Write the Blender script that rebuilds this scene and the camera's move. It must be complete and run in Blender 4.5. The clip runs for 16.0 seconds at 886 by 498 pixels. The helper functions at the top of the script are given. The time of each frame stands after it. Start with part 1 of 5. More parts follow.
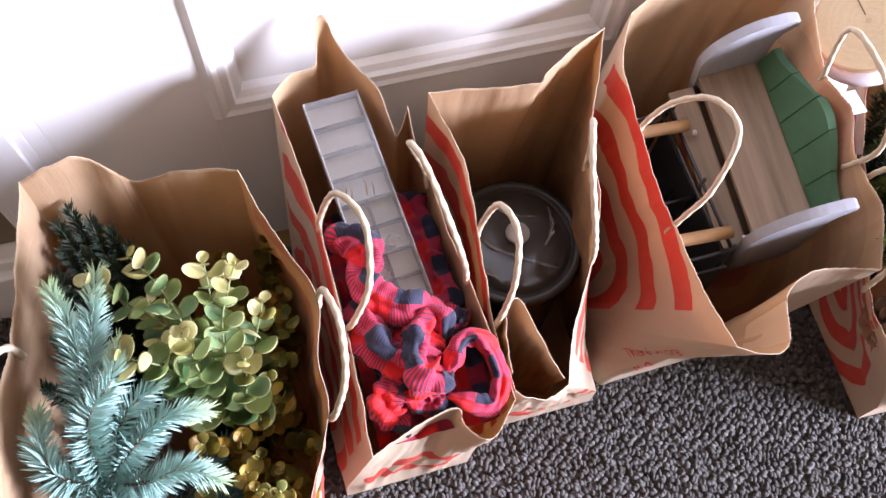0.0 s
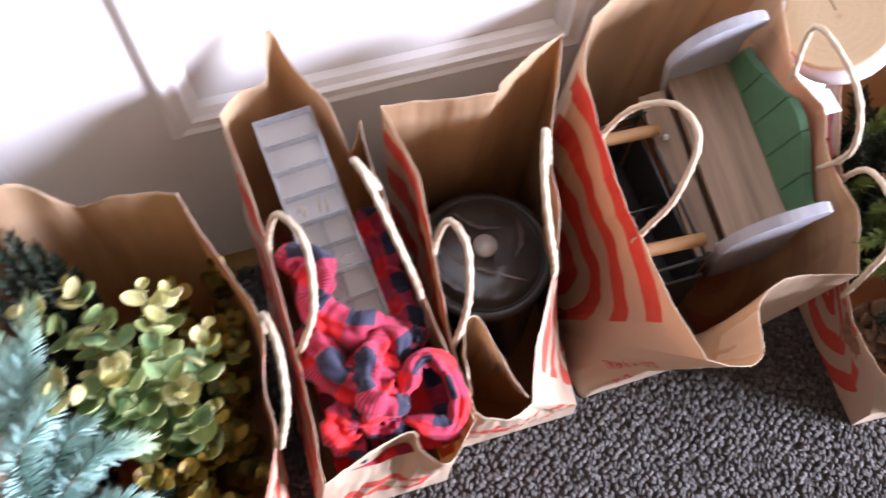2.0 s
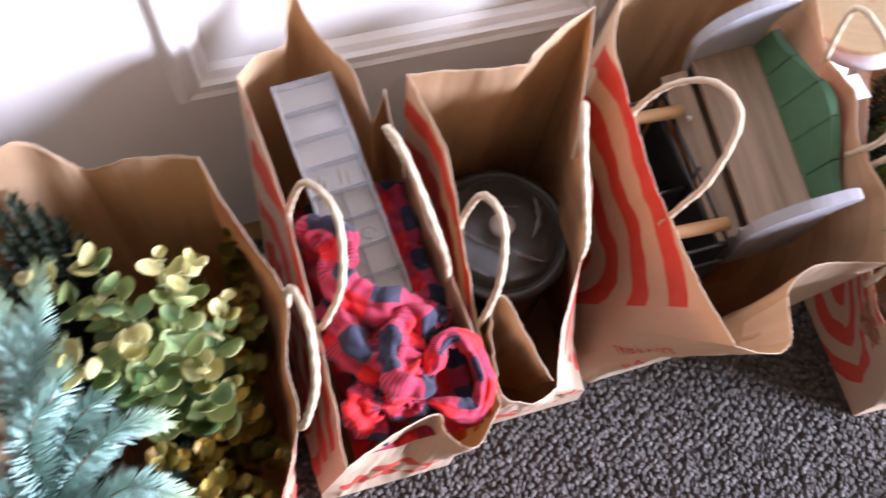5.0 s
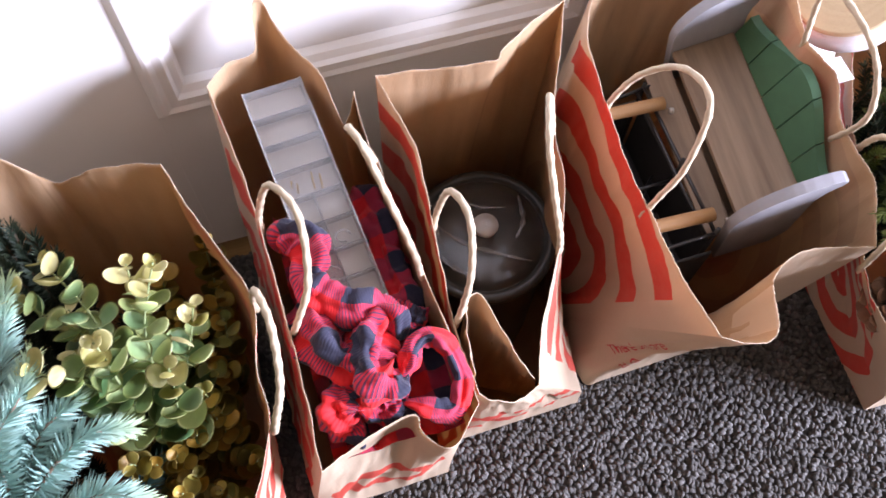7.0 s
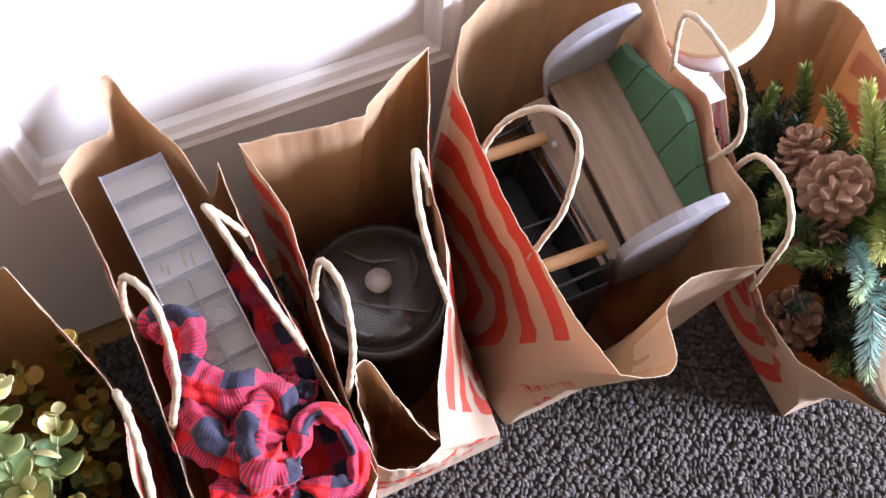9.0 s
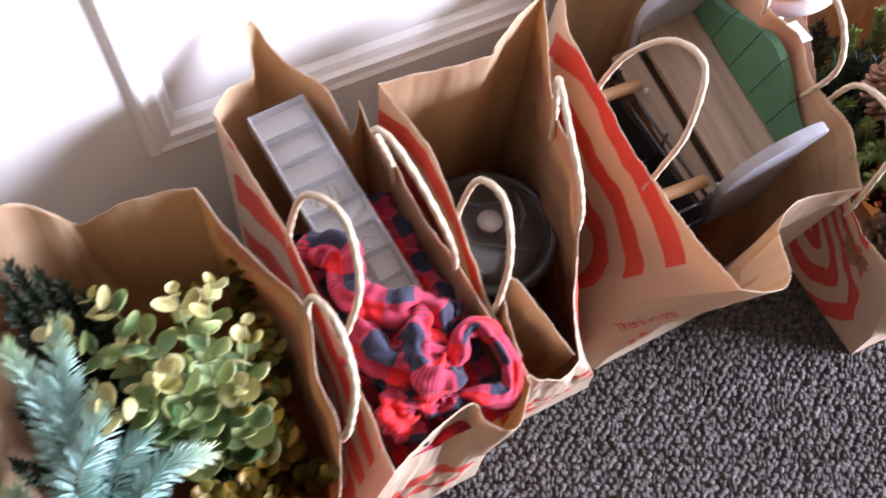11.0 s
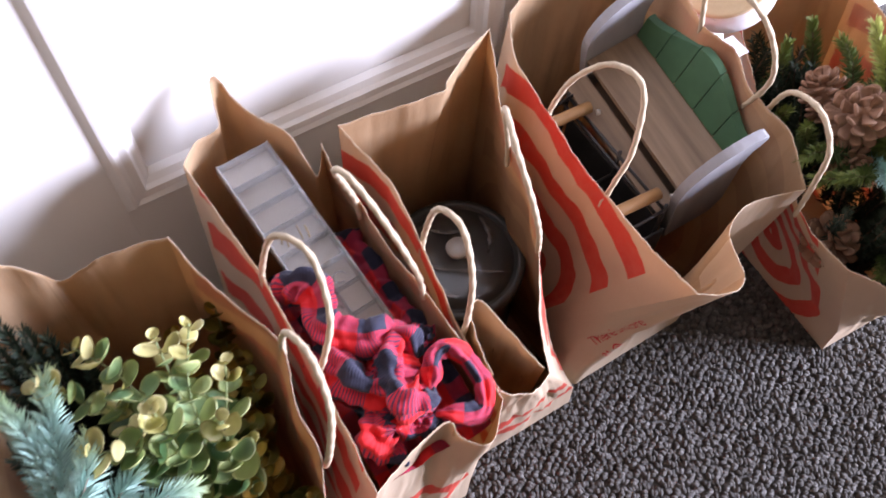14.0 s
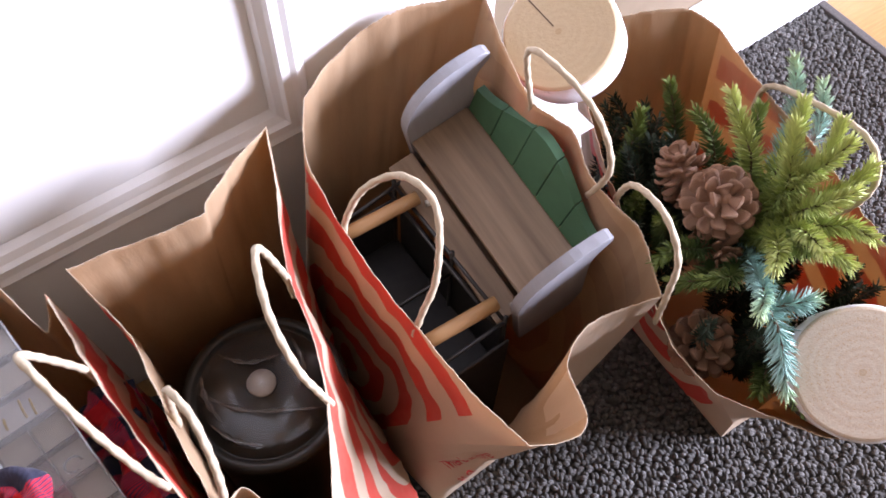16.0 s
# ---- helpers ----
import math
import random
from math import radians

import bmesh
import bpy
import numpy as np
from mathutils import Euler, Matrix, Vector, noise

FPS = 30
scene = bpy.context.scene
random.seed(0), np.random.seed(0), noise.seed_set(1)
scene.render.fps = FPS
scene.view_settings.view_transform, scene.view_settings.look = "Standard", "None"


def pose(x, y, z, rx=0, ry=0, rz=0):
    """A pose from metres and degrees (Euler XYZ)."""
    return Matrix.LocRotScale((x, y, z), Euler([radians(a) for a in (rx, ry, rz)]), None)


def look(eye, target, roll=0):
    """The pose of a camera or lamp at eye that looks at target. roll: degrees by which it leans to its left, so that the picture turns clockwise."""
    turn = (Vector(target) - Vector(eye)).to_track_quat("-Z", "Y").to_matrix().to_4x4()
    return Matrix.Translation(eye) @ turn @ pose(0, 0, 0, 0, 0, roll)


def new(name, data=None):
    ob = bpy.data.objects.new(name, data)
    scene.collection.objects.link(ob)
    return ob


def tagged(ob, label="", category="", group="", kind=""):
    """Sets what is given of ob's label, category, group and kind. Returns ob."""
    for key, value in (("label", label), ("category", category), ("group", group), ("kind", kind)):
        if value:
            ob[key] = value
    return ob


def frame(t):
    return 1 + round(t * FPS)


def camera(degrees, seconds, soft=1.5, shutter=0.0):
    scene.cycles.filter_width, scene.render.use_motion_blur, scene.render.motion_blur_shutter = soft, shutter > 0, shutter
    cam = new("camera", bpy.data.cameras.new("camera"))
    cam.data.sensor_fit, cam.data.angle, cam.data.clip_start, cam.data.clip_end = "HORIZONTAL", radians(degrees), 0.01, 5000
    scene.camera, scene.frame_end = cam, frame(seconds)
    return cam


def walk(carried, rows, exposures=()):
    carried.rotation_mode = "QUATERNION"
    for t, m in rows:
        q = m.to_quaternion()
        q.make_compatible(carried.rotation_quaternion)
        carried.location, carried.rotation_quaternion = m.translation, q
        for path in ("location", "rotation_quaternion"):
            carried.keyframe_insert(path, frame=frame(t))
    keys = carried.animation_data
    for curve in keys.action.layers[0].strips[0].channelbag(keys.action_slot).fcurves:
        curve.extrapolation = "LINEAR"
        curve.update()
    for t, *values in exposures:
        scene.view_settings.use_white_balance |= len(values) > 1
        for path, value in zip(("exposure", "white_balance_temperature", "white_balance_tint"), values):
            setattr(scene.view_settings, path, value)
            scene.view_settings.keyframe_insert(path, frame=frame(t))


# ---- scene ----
from mathutils.bvhtree import BVHTree
cam = camera(55.5, 16.0, shutter=0.5)
PATH = [
    (0, (0.069, 0.08, 1.17), (0.402, 0.838, -0.651), 8.3),
    (0.5, (0.066, 0.073, 1.172), (0.381, 0.828, -0.653), 7.6),
    (1, (0.055, 0.071, 1.172), (0.353, 0.833, -0.653), 7.0),
    (1.5, (0.057, 0.069, 1.172), (0.338, 0.841, -0.651), 6.2),
    (2, (0.134, 0.083, 1.155), (0.427, 0.862, -0.663), 3.9),
    (2.5, (0.208, 0.093, 1.144), (0.588, 0.838, -0.673), 5.4),
    (3, (0.236, 0.099, 1.143), (0.64, 0.831, -0.674), 4.8),
    (3.5, (0.241, 0.107, 1.141), (0.653, 0.83, -0.678), 4.8),
    (4, (0.231, 0.108, 1.14), (0.642, 0.822, -0.682), 5.1),
    (4.5, (0.156, 0.111, 1.127), (0.582, 0.812, -0.698), 10.4),
    (5, (0.081, 0.104, 1.119), (0.45, 0.829, -0.708), 11.2),
    (5.2, (0.061, 0.1, 1.119), (0.394, 0.833, -0.712), 10.6),
    (7.5, (0.152, 0.075, 1.108), (0.481, 0.872, -0.696), 2.7),
    (8, (0.178, 0.078, 1.11), (0.569, 0.876, -0.681), 4.1),
    (8.2, (0.188, 0.081, 1.109), (0.598, 0.879, -0.678), 4.6),
    (10.3, (0.192, 0.114, 1.098), (0.676, 0.863, -0.692), 6.9),
    (10.5, (0.152, 0.103, 1.107), (0.635, 0.865, -0.678), 6.5),
    (11, (0.019, 0.077, 1.101), (0.536, 0.858, -0.666), 6.9),
    (11.5, (-0.049, 0.056, 1.102), (0.493, 0.848, -0.653), 7.4),
    (12, (-0.081, 0.03, 1.099), (0.485, 0.82, -0.649), 8.1),
    (12.5, (-0.071, 0.02, 1.107), (0.499, 0.824, -0.634), 7.6),
    (13, (-0.04, 0.029, 1.119), (0.53, 0.834, -0.621), 6.6),
    (13.5, (-0.006, 0.041, 1.131), (0.555, 0.857, -0.607), 4.1),
    (14, (0.03, 0.046, 1.135), (0.591, 0.876, -0.596), 2.9),
    (14.5, (0.103, 0.072, 1.124), (0.689, 0.909, -0.595), 2.4),
    (15, (0.184, 0.095, 1.102), (0.798, 0.923, -0.612), 3.1),
    (15.5, (0.241, 0.11, 1.082), (0.864, 0.924, -0.635), 2.8),
    (16, (0.276, 0.117, 1.063), (0.896, 0.897, -0.672), 3.1),
]
walk(cam, [(t, look(eye, target, roll)) for t, eye, target, roll in PATH], exposures=[(t, e - 0.10, 8700, 25) for t, e in ((0.0, -0.05), (1.5, -0.05), (3.5, -0.15), (5.2, -0.05), (8.0, -0.12), (10.5, -0.12), (12.5, 0.0), (14.0, -0.32), (16.0, -0.4))])

# ---- world, window light, exposure ----
world = bpy.data.worlds.new("world")
scene.world = world
world.use_nodes = True
wn = world.node_tree.nodes
sky = wn.new("ShaderNodeTexSky")
sky.sky_type = 'NISHITA'
sky.sun_disc = False
sky.sun_elevation, sky.sun_rotation = radians(40), radians(150)
wn["Background"].inputs[1].default_value = 0.12
world.node_tree.links.new(sky.outputs[0], wn["Background"].inputs[0])

WIN_Y0, WIN_Y1, WIN_Z0, WIN_Z1 = -1.75, -0.55, 0.75, 1.95      # window in the east wall
ROOM = dict(x0=-1.3, x1=2.9, y0=-2.0, y1=0.66, h=2.5)
lamp = bpy.data.lights.new("window_daylight", 'AREA')
lamp.shape, lamp.size, lamp.size_y = 'RECTANGLE', WIN_Y1 - WIN_Y0 - 0.1, WIN_Z1 - WIN_Z0 - 0.1
lamp.energy, lamp.color = 980.0, (0.475, 0.64, 1.0)
lamp_ob = new("window_daylight", lamp)
lamp_ob.matrix_world = look((ROOM["x1"] + 0.04, (WIN_Y0 + WIN_Y1) / 2, (WIN_Z0 + WIN_Z1) / 2), (0.5, 0.2, 0.55))


# ---- materials ----
class Net:
    """A small helper that wires shader nodes."""

    def __init__(self, name):
        self.mat = bpy.data.materials.new(name)
        self.mat.use_nodes = True
        self.t = self.mat.node_tree
        self.b = self.t.nodes["Principled BSDF"]
        self.out = self.t.nodes["Material Output"]

    def n(self, kind, **k):
        node = self.t.nodes.new("ShaderNode" + kind)
        for key, v in k.items():
            if key in node.inputs:
                node.inputs[key].default_value = v
        return node

    def link(self, a, b):
        self.t.links.new(a, b)

    def math(self, op, a, b=0.0, c=None):
        m = self.n("Math")
        m.operation = op
        for i, v in enumerate((a, b) if c is None else (a, b, c)):
            if isinstance(v, (int, float)):
                m.inputs[i].default_value = v
            else:
                self.link(v, m.inputs[i])
        return m.outputs[0]

    def mix(self, f, a, b, mode='MIX'):
        m = self.n("Mix")
        m.data_type, m.blend_type = 'RGBA', mode
        for i, v in ((0, f), (6, a), (7, b)):
            if isinstance(v, (int, float)):
                m.inputs[i].default_value = v
            elif isinstance(v, tuple):
                m.inputs[i].default_value = (*v[:3], 1)
            else:
                self.link(v, m.inputs[i])
        return m.outputs[2]

    def coords(self, kind="Object"):
        return self.n("TexCoord").outputs[kind]

    def noise(self, scale, detail=4.0, rough=0.55, vec=None, stretch=None):
        x = self.n("TexNoise", Scale=scale, Detail=detail, Roughness=rough)
        vec = vec if vec is not None else self.coords()
        if stretch:
            mp = self.n("Mapping")
            mp.inputs["Scale"].default_value = stretch
            self.link(vec, mp.inputs["Vector"])
            vec = mp.outputs[0]
        self.link(vec, x.inputs["Vector"])
        return x.outputs["Fac"]

    def ramp(self, f, *stops):
        r = self.n("ValToRGB")
        e = r.color_ramp.elements
        while len(e) < len(stops):
            e.new(0.5)
        for el, (p, c) in zip(e, stops):
            el.position, el.color = p, (*c, 1)
        self.link(f, r.inputs[0])
        return r.outputs[0]

    def base(self, c):
        if isinstance(c, tuple):
            self.b.inputs["Base Color"].default_value = (*c, 1)
        else:
            self.link(c, self.b.inputs["Base Color"])

    def set(self, **k):
        for key, v in k.items():
            self.b.inputs[key.replace("_", " ")].default_value = v

    def bump(self, h, strength=0.3, dist=0.002):
        x = self.n("Bump", Strength=strength, Distance=dist)
        self.link(h, x.inputs["Height"])
        self.link(x.outputs[0], self.b.inputs["Normal"])


def simple(name, a, b, scale=30.0, rough=0.6, bump=0.15, dist=0.001, stretch=None, metal=0.0):
    m = Net(name)
    f = m.noise(scale, 6, 0.6, stretch=stretch)
    g = m.noise(scale * 0.17, 3, 0.5)
    m.base(m.mix(m.math('MULTIPLY', g, 0.5), m.ramp(f, (0.3, a), (0.7, b)), a))
    m.set(Roughness=rough, Metallic=metal)
    if bump:
        m.bump(f, bump, dist)
    return m.mat


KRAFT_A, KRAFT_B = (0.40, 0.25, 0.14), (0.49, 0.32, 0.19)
PRINT_RED = (0.66, 0.045, 0.03)


def paper_mat(name, see_through):
    """Kraft paper printed with concentric red bands; see_through: the print shows only as a darker tone of transmitted light."""
    m = Net(name)
    uv = m.n("UVMap")
    uv.uv_map = "paper"
    sep = m.n("SeparateXYZ")
    m.link(uv.outputs[0], sep.inputs[0])
    u, v = sep.outputs[0], sep.outputs[1]
    fibre = m.noise(420, 3, 0.6, stretch=(1, 1, 0.12))
    blotch = m.noise(14, 4, 0.6)
    # one paper: outside toned paler than inside, so daylight is put into the colour
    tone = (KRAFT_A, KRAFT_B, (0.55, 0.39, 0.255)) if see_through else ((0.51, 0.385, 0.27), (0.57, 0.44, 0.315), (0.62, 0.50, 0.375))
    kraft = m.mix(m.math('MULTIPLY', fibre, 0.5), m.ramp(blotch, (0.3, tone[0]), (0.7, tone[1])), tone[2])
    # wide sides (u near 0): broad rings cut off in a straight line short of the folds; u near 0.5: a small ring low on the gusset
    dv = m.math('ADD', v, -0.125)
    r = m.math('SQRT', m.math('ADD', m.math('MULTIPLY', u, u), m.math('MULTIPLY', dv, dv)))
    wob = m.math('ADD', m.math('MULTIPLY', m.math('ADD', m.noise(7, 2, 0.5), -0.5), 0.04), 0.0)
    ring = m.math('GREATER_THAN', m.math('SINE', m.math('MULTIPLY', m.math('ADD', r, wob), 6.2832 / 0.067)), 0.0)
    wide = m.math('LESS_THAN', m.math('ABSOLUTE', u), 0.16)
    eu = m.math('ADD', u, -0.5)
    ev = m.math('ADD', v, -0.15)
    er = m.math('SQRT', m.math('ADD', m.math('MULTIPLY', eu, eu), m.math('MULTIPLY', ev, ev)))
    small = m.math('MULTIPLY', m.math('LESS_THAN', m.math('ABSOLUTE', m.math('ADD', er, -0.058)), 0.017), m.math('LESS_THAN', m.math('ABSOLUTE', eu), 0.2))
    red = m.math('MAXIMUM', m.math('MULTIPLY', ring, wide), small)
    worn = m.math('MULTIPLY', red, m.math('SUBTRACT', 1.0, m.math('MULTIPLY', m.noise(60, 4, 0.7), 0.22)))
    soft = m.noise(7, 2, 0.5)
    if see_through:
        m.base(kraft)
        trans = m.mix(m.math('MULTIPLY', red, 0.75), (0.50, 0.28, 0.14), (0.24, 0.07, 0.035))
    else:
        m.base(m.mix(worn, kraft, PRINT_RED))
        trans = m.mix(worn, (0.80, 0.50, 0.27), (0.80, 0.08, 0.035))
    m.set(Roughness=0.62)
    m.b.inputs["Specular IOR Level"].default_value = 0.35
    m.bump(m.math('ADD', m.math('MULTIPLY', fibre, 0.25), soft), 0.35, 0.004)
    tr = m.n("BsdfTranslucent")
    m.link(trans, tr.inputs[0])
    mx = m.n("MixShader")
    mx.inputs[0].default_value = 0.32
    m.link(m.b.outputs[0], mx.inputs[1])
    m.link(tr.outputs[0], mx.inputs[2])
    m.link(mx.outputs[0], m.out.inputs[0])
    return m.mat


M_OUT = paper_mat("kraft_printed", False)
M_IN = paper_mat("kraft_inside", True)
M_EDGE = simple("kraft_cut_edge", (0.48, 0.37, 0.26), (0.58, 0.46, 0.34), 300, 0.8, 0)
M_CORD = simple("twisted_paper_cord", (0.44, 0.345, 0.235), (0.56, 0.455, 0.325), 220, 0.75, 0.4, 0.001, (1, 1, 0.3))
M_DOOR = simple("white_door_paint", (0.75, 0.735, 0.71), (0.79, 0.775, 0.75), 12, 0.42, 0.08, 0.001, (1, 1, 0.2))
M_WALL = simple("wall_paint", (0.19, 0.136, 0.085), (0.215, 0.156, 0.10), 40, 0.7, 0.2)
M_TRIMW = simple("white_trim_paint", (0.78, 0.78, 0.77), (0.83, 0.83, 0.82), 20, 0.4, 0.05)
M_CEIL = simple("ceiling_paint", (0.24, 0.195, 0.145), (0.27, 0.222, 0.17), 50, 0.9, 0.2)
M_WOODFL = simple("golden_wood_floor", (0.27, 0.145, 0.05), (0.37, 0.21, 0.08), 18, 0.4, 0.1, 0.001, (1, 12, 1))
M_BLACK = simple("black_rubber", (0.012, 0.012, 0.014), (0.028, 0.028, 0.03), 60, 0.6, 0.3)
M_WIRE = simple("black_wire_enamel", (0.012, 0.012, 0.013), (0.02, 0.02, 0.022), 50, 0.35, 0.05)
M_DOWEL = simple("orange_pine_dowel", (0.30, 0.15, 0.06), (0.40, 0.215, 0.095), 60, 0.5, 0.15, 0.001, (0.15, 1, 1))
M_SEAT = simple("weathered_brown_wood", (0.15, 0.098, 0.064), (0.36, 0.255, 0.175), 55, 0.75, 0.35, 0.0015, (1, 0.07, 1))
M_GREY = simple("pale_grey_washed_wood", (0.235, 0.235, 0.25), (0.32, 0.32, 0.34), 45, 0.6, 0.2, 0.001, (1, 1, 0.15))
M_GREEN = simple("matte_green_paint", (0.030, 0.105, 0.052), (0.042, 0.135, 0.068), 40, 0.6, 0.15)
M_TWIG = simple("brown_twig", (0.10, 0.06, 0.04), (0.17, 0.11, 0.07), 200, 0.8, 0.3)
M_CONE = simple("pine_cone_scale", (0.20, 0.095, 0.055), (0.43, 0.245, 0.16), 90, 0.8, 0.4, 0.001)
M_LID = simple("smoked_grey_glass_lid", (0.036, 0.034, 0.029), (0.048, 0.045, 0.039), 18, 0.38, 0.02)
M_KNOB = simple("brushed_steel_knob", (0.42, 0.40, 0.37), (0.52, 0.50, 0.47), 120, 0.45, 0.1, metal=0.2)
M_JAR = simple("dark_jar", (0.012, 0.011, 0.010), (0.02, 0.018, 0.017), 20, 0.3, 0.05)
M_LABEL = simple("white_card", (0.72, 0.73, 0.78), (0.8, 0.81, 0.85), 40, 0.6, 0.05)
M_RED = simple("red_ink", (0.55, 0.03, 0.03), (0.62, 0.05, 0.05), 90, 0.6, 0)
M_DARKINK = simple("dark_ink", (0.03, 0.03, 0.04), (0.05, 0.05, 0.06), 90, 0.6, 0)
M_BIND = simple("dark_carpet_binding", (0.05, 0.042, 0.038), (0.09, 0.078, 0.07), 260, 0.9, 0.5)


def carpet_mat():
    m = Net("berber_carpet")
    g = m.n("NewGeometry")
    c = m.ramp(g.outputs["Random Per Island"], (0.0, (0.08, 0.075, 0.068)), (0.3, (0.108, 0.101, 0.093)), (0.6, (0.132, 0.124, 0.115)), (0.85, (0.16, 0.151, 0.141)), (1.0, (0.20, 0.19, 0.178)))
    f = m.noise(420, 3, 0.7)
    m.base(m.mix(m.math('POWER', f, 1.5), c, (0.045, 0.042, 0.039)))
    m.set(Roughness=0.95)
    m.b.inputs["Specular IOR Level"].default_value = 0.15
    m.bump(f, 0.9, 0.003)
    return m.mat


M_CARPET = carpet_mat()
M_CARPET_BACK = simple("carpet_backing", (0.06, 0.056, 0.052), (0.085, 0.079, 0.073), 200, 0.95, 0.3)


def needle_mat(name, stops):
    m = Net(name)
    g = m.n("NewGeometry")
    uv = m.n("UVMap")
    uv.uv_map = "along"
    sep = m.n("SeparateXYZ")
    m.link(uv.outputs[0], sep.inputs[0])
    c = m.ramp(sep.outputs[0], *stops)
    dark = m.mix(0.55, c, (0.02, 0.035, 0.02))
    m.base(m.mix(m.math('MULTIPLY', g.outputs["Random Per Island"], 0.55), c, dark))
    m.set(Roughness=0.55)
    m.b.inputs["Specular IOR Level"].default_value = 0.4
    return m.mat


M_BLUE = needle_mat("blue_green_needles", ((0.0, (0.18, 0.36, 0.32)), (0.7, (0.31, 0.53, 0.47)), (0.92, (0.42, 0.58, 0.36)), (1.0, (0.54, 0.62, 0.22))))
M_BLUEDK = needle_mat("deep_blue_green_needles", ((0.0, (0.03, 0.085, 0.09)), (1.0, (0.06, 0.16, 0.16))))
M_FIR = needle_mat("bright_green_needles", ((0.0, (0.12, 0.20, 0.05)), (0.5, (0.32, 0.42, 0.12)), (1.0, (0.60, 0.64, 0.24))))
# near-black green: shade deep in the bags is put into the needle colour
M_FIRSHADE = needle_mat("shaded_green_needles", ((0.0, (0.010, 0.020, 0.012)), (1.0, (0.026, 0.045, 0.026))))
M_FIRDK = needle_mat("dark_green_needles", ((0.0, (0.03, 0.06, 0.022)), (0.6, (0.075, 0.13, 0.04)), (1.0, (0.19, 0.25, 0.06))))


def leaf_mat(name, a, b, rim):
    m = Net(name)
    o = m.n("ObjectInfo")
    uv = m.n("UVMap")
    uv.uv_map = "leaf"
    sep = m.n("SeparateXYZ")
    m.link(uv.outputs[0], sep.inputs[0])
    f = m.noise(120, 4, 0.6)
    c = m.mix(o.outputs["Random"], a, b)
    c = m.mix(m.math('MULTIPLY', f, 0.35), c, (0.05, 0.075, 0.03))
    edge = m.math('POWER', sep.outputs[0], 6.0)
    m.base(m.mix(m.math('MULTIPLY', edge, 0.7), c, rim))
    m.set(Roughness=0.45)
    tr = m.n("BsdfTranslucent")
    m.link(c, tr.inputs[0])
    mx = m.n("MixShader")
    mx.inputs[0].default_value = 0.25
    m.link(m.b.outputs[0], mx.inputs[1])
    m.link(tr.outputs[0], mx.inputs[2])
    m.link(mx.outputs[0], m.out.inputs[0])
    return m.mat


M_EUC = leaf_mat("eucalyptus_green", (0.17, 0.34, 0.165), (0.42, 0.50, 0.20), (0.64, 0.61, 0.26))
M_EUCY = leaf_mat("eucalyptus_yellow_tip", (0.60, 0.55, 0.19), (0.70, 0.63, 0.33), (0.76, 0.69, 0.40))
M_EUCD = leaf_mat("bronze_green_leaf", (0.20, 0.23, 0.06), (0.62, 0.35, 0.06), (0.48, 0.38, 0.12))
M_STEM = simple("pale_green_stem", (0.20, 0.27, 0.12), (0.30, 0.34, 0.16), 90, 0.6, 0.2)


def plaid_mat():
    m = Net("buffalo_plaid_knit")
    uv = m.n("UVMap")
    uv.uv_map = "cloth"
    sep = m.n("SeparateXYZ")
    m.link(uv.outputs[0], sep.inputs[0])
    u, v = sep.outputs[0], sep.outputs[1]
    P = 0.066
    a = m.math('GREATER_THAN', m.math('FRACT', m.math('DIVIDE', u, P)), 0.48)
    b = m.math('GREATER_THAN', m.math('FRACT', m.math('DIVIDE', v, P)), 0.44)
    rib = m.math('GREATER_THAN', m.math('SINE', m.math('MULTIPLY', m.math('ADD', u, m.math('MULTIPLY', v, 0.35)), 6.2832 / 0.0030)), 0.15)
    half = m.mix(rib, (0.62, 0.016, 0.04), (0.14, 0.018, 0.06))
    both = m.math('MULTIPLY', a, b)
    either = m.math('MAXIMUM', a, b)
    c = m.mix(either, (0.70, 0.008, 0.011), half)
    c = m.mix(both, c, (0.010, 0.013, 0.034))
    f = m.noise(500, 4, 0.7)
    m.base(m.mix(m.math('MULTIPLY', f, 0.3), c, (0.02, 0.005, 0.012)))
    m.set(Roughness=0.85)
    m.b.inputs["Sheen Weight"].default_value = 0.08
    knit = m.math('SINE', m.math('MULTIPLY', m.math('ADD', u, m.math('MULTIPLY', v, 0.35)), 6.2832 / 0.0030))
    m.bump(m.math('ADD', knit, m.math('MULTIPLY', f, 1.6)), 0.2, 0.001)
    return m.mat


M_PLAID = plaid_mat()


def clear_mat(name, tint, cover, rough, relief=0.15):
    """Clear sheet: mostly see-through, a little haze, and the gloss of plastic."""
    m = Net(name)
    m.base(tint)
    m.set(Roughness=rough)
    m.bump(m.noise(25, 3, 0.5), relief, 0.004)
    tp = m.n("BsdfTransparent")
    gl = m.n("BsdfGlossy")
    gl.inputs["Roughness"].default_value = rough
    fr = m.n("Fresnel", IOR=1.5)
    thin = m.n("MixShader")
    m.link(fr.outputs[0], thin.inputs[0])
    m.link(tp.outputs[0], thin.inputs[1])
    m.link(gl.outputs[0], thin.inputs[2])
    mx = m.n("MixShader")
    mx.inputs[0].default_value = cover
    m.link(thin.outputs[0], mx.inputs[1])
    m.link(m.b.outputs[0], mx.inputs[2])
    m.link(mx.outputs[0], m.out.inputs[0])
    return m.mat


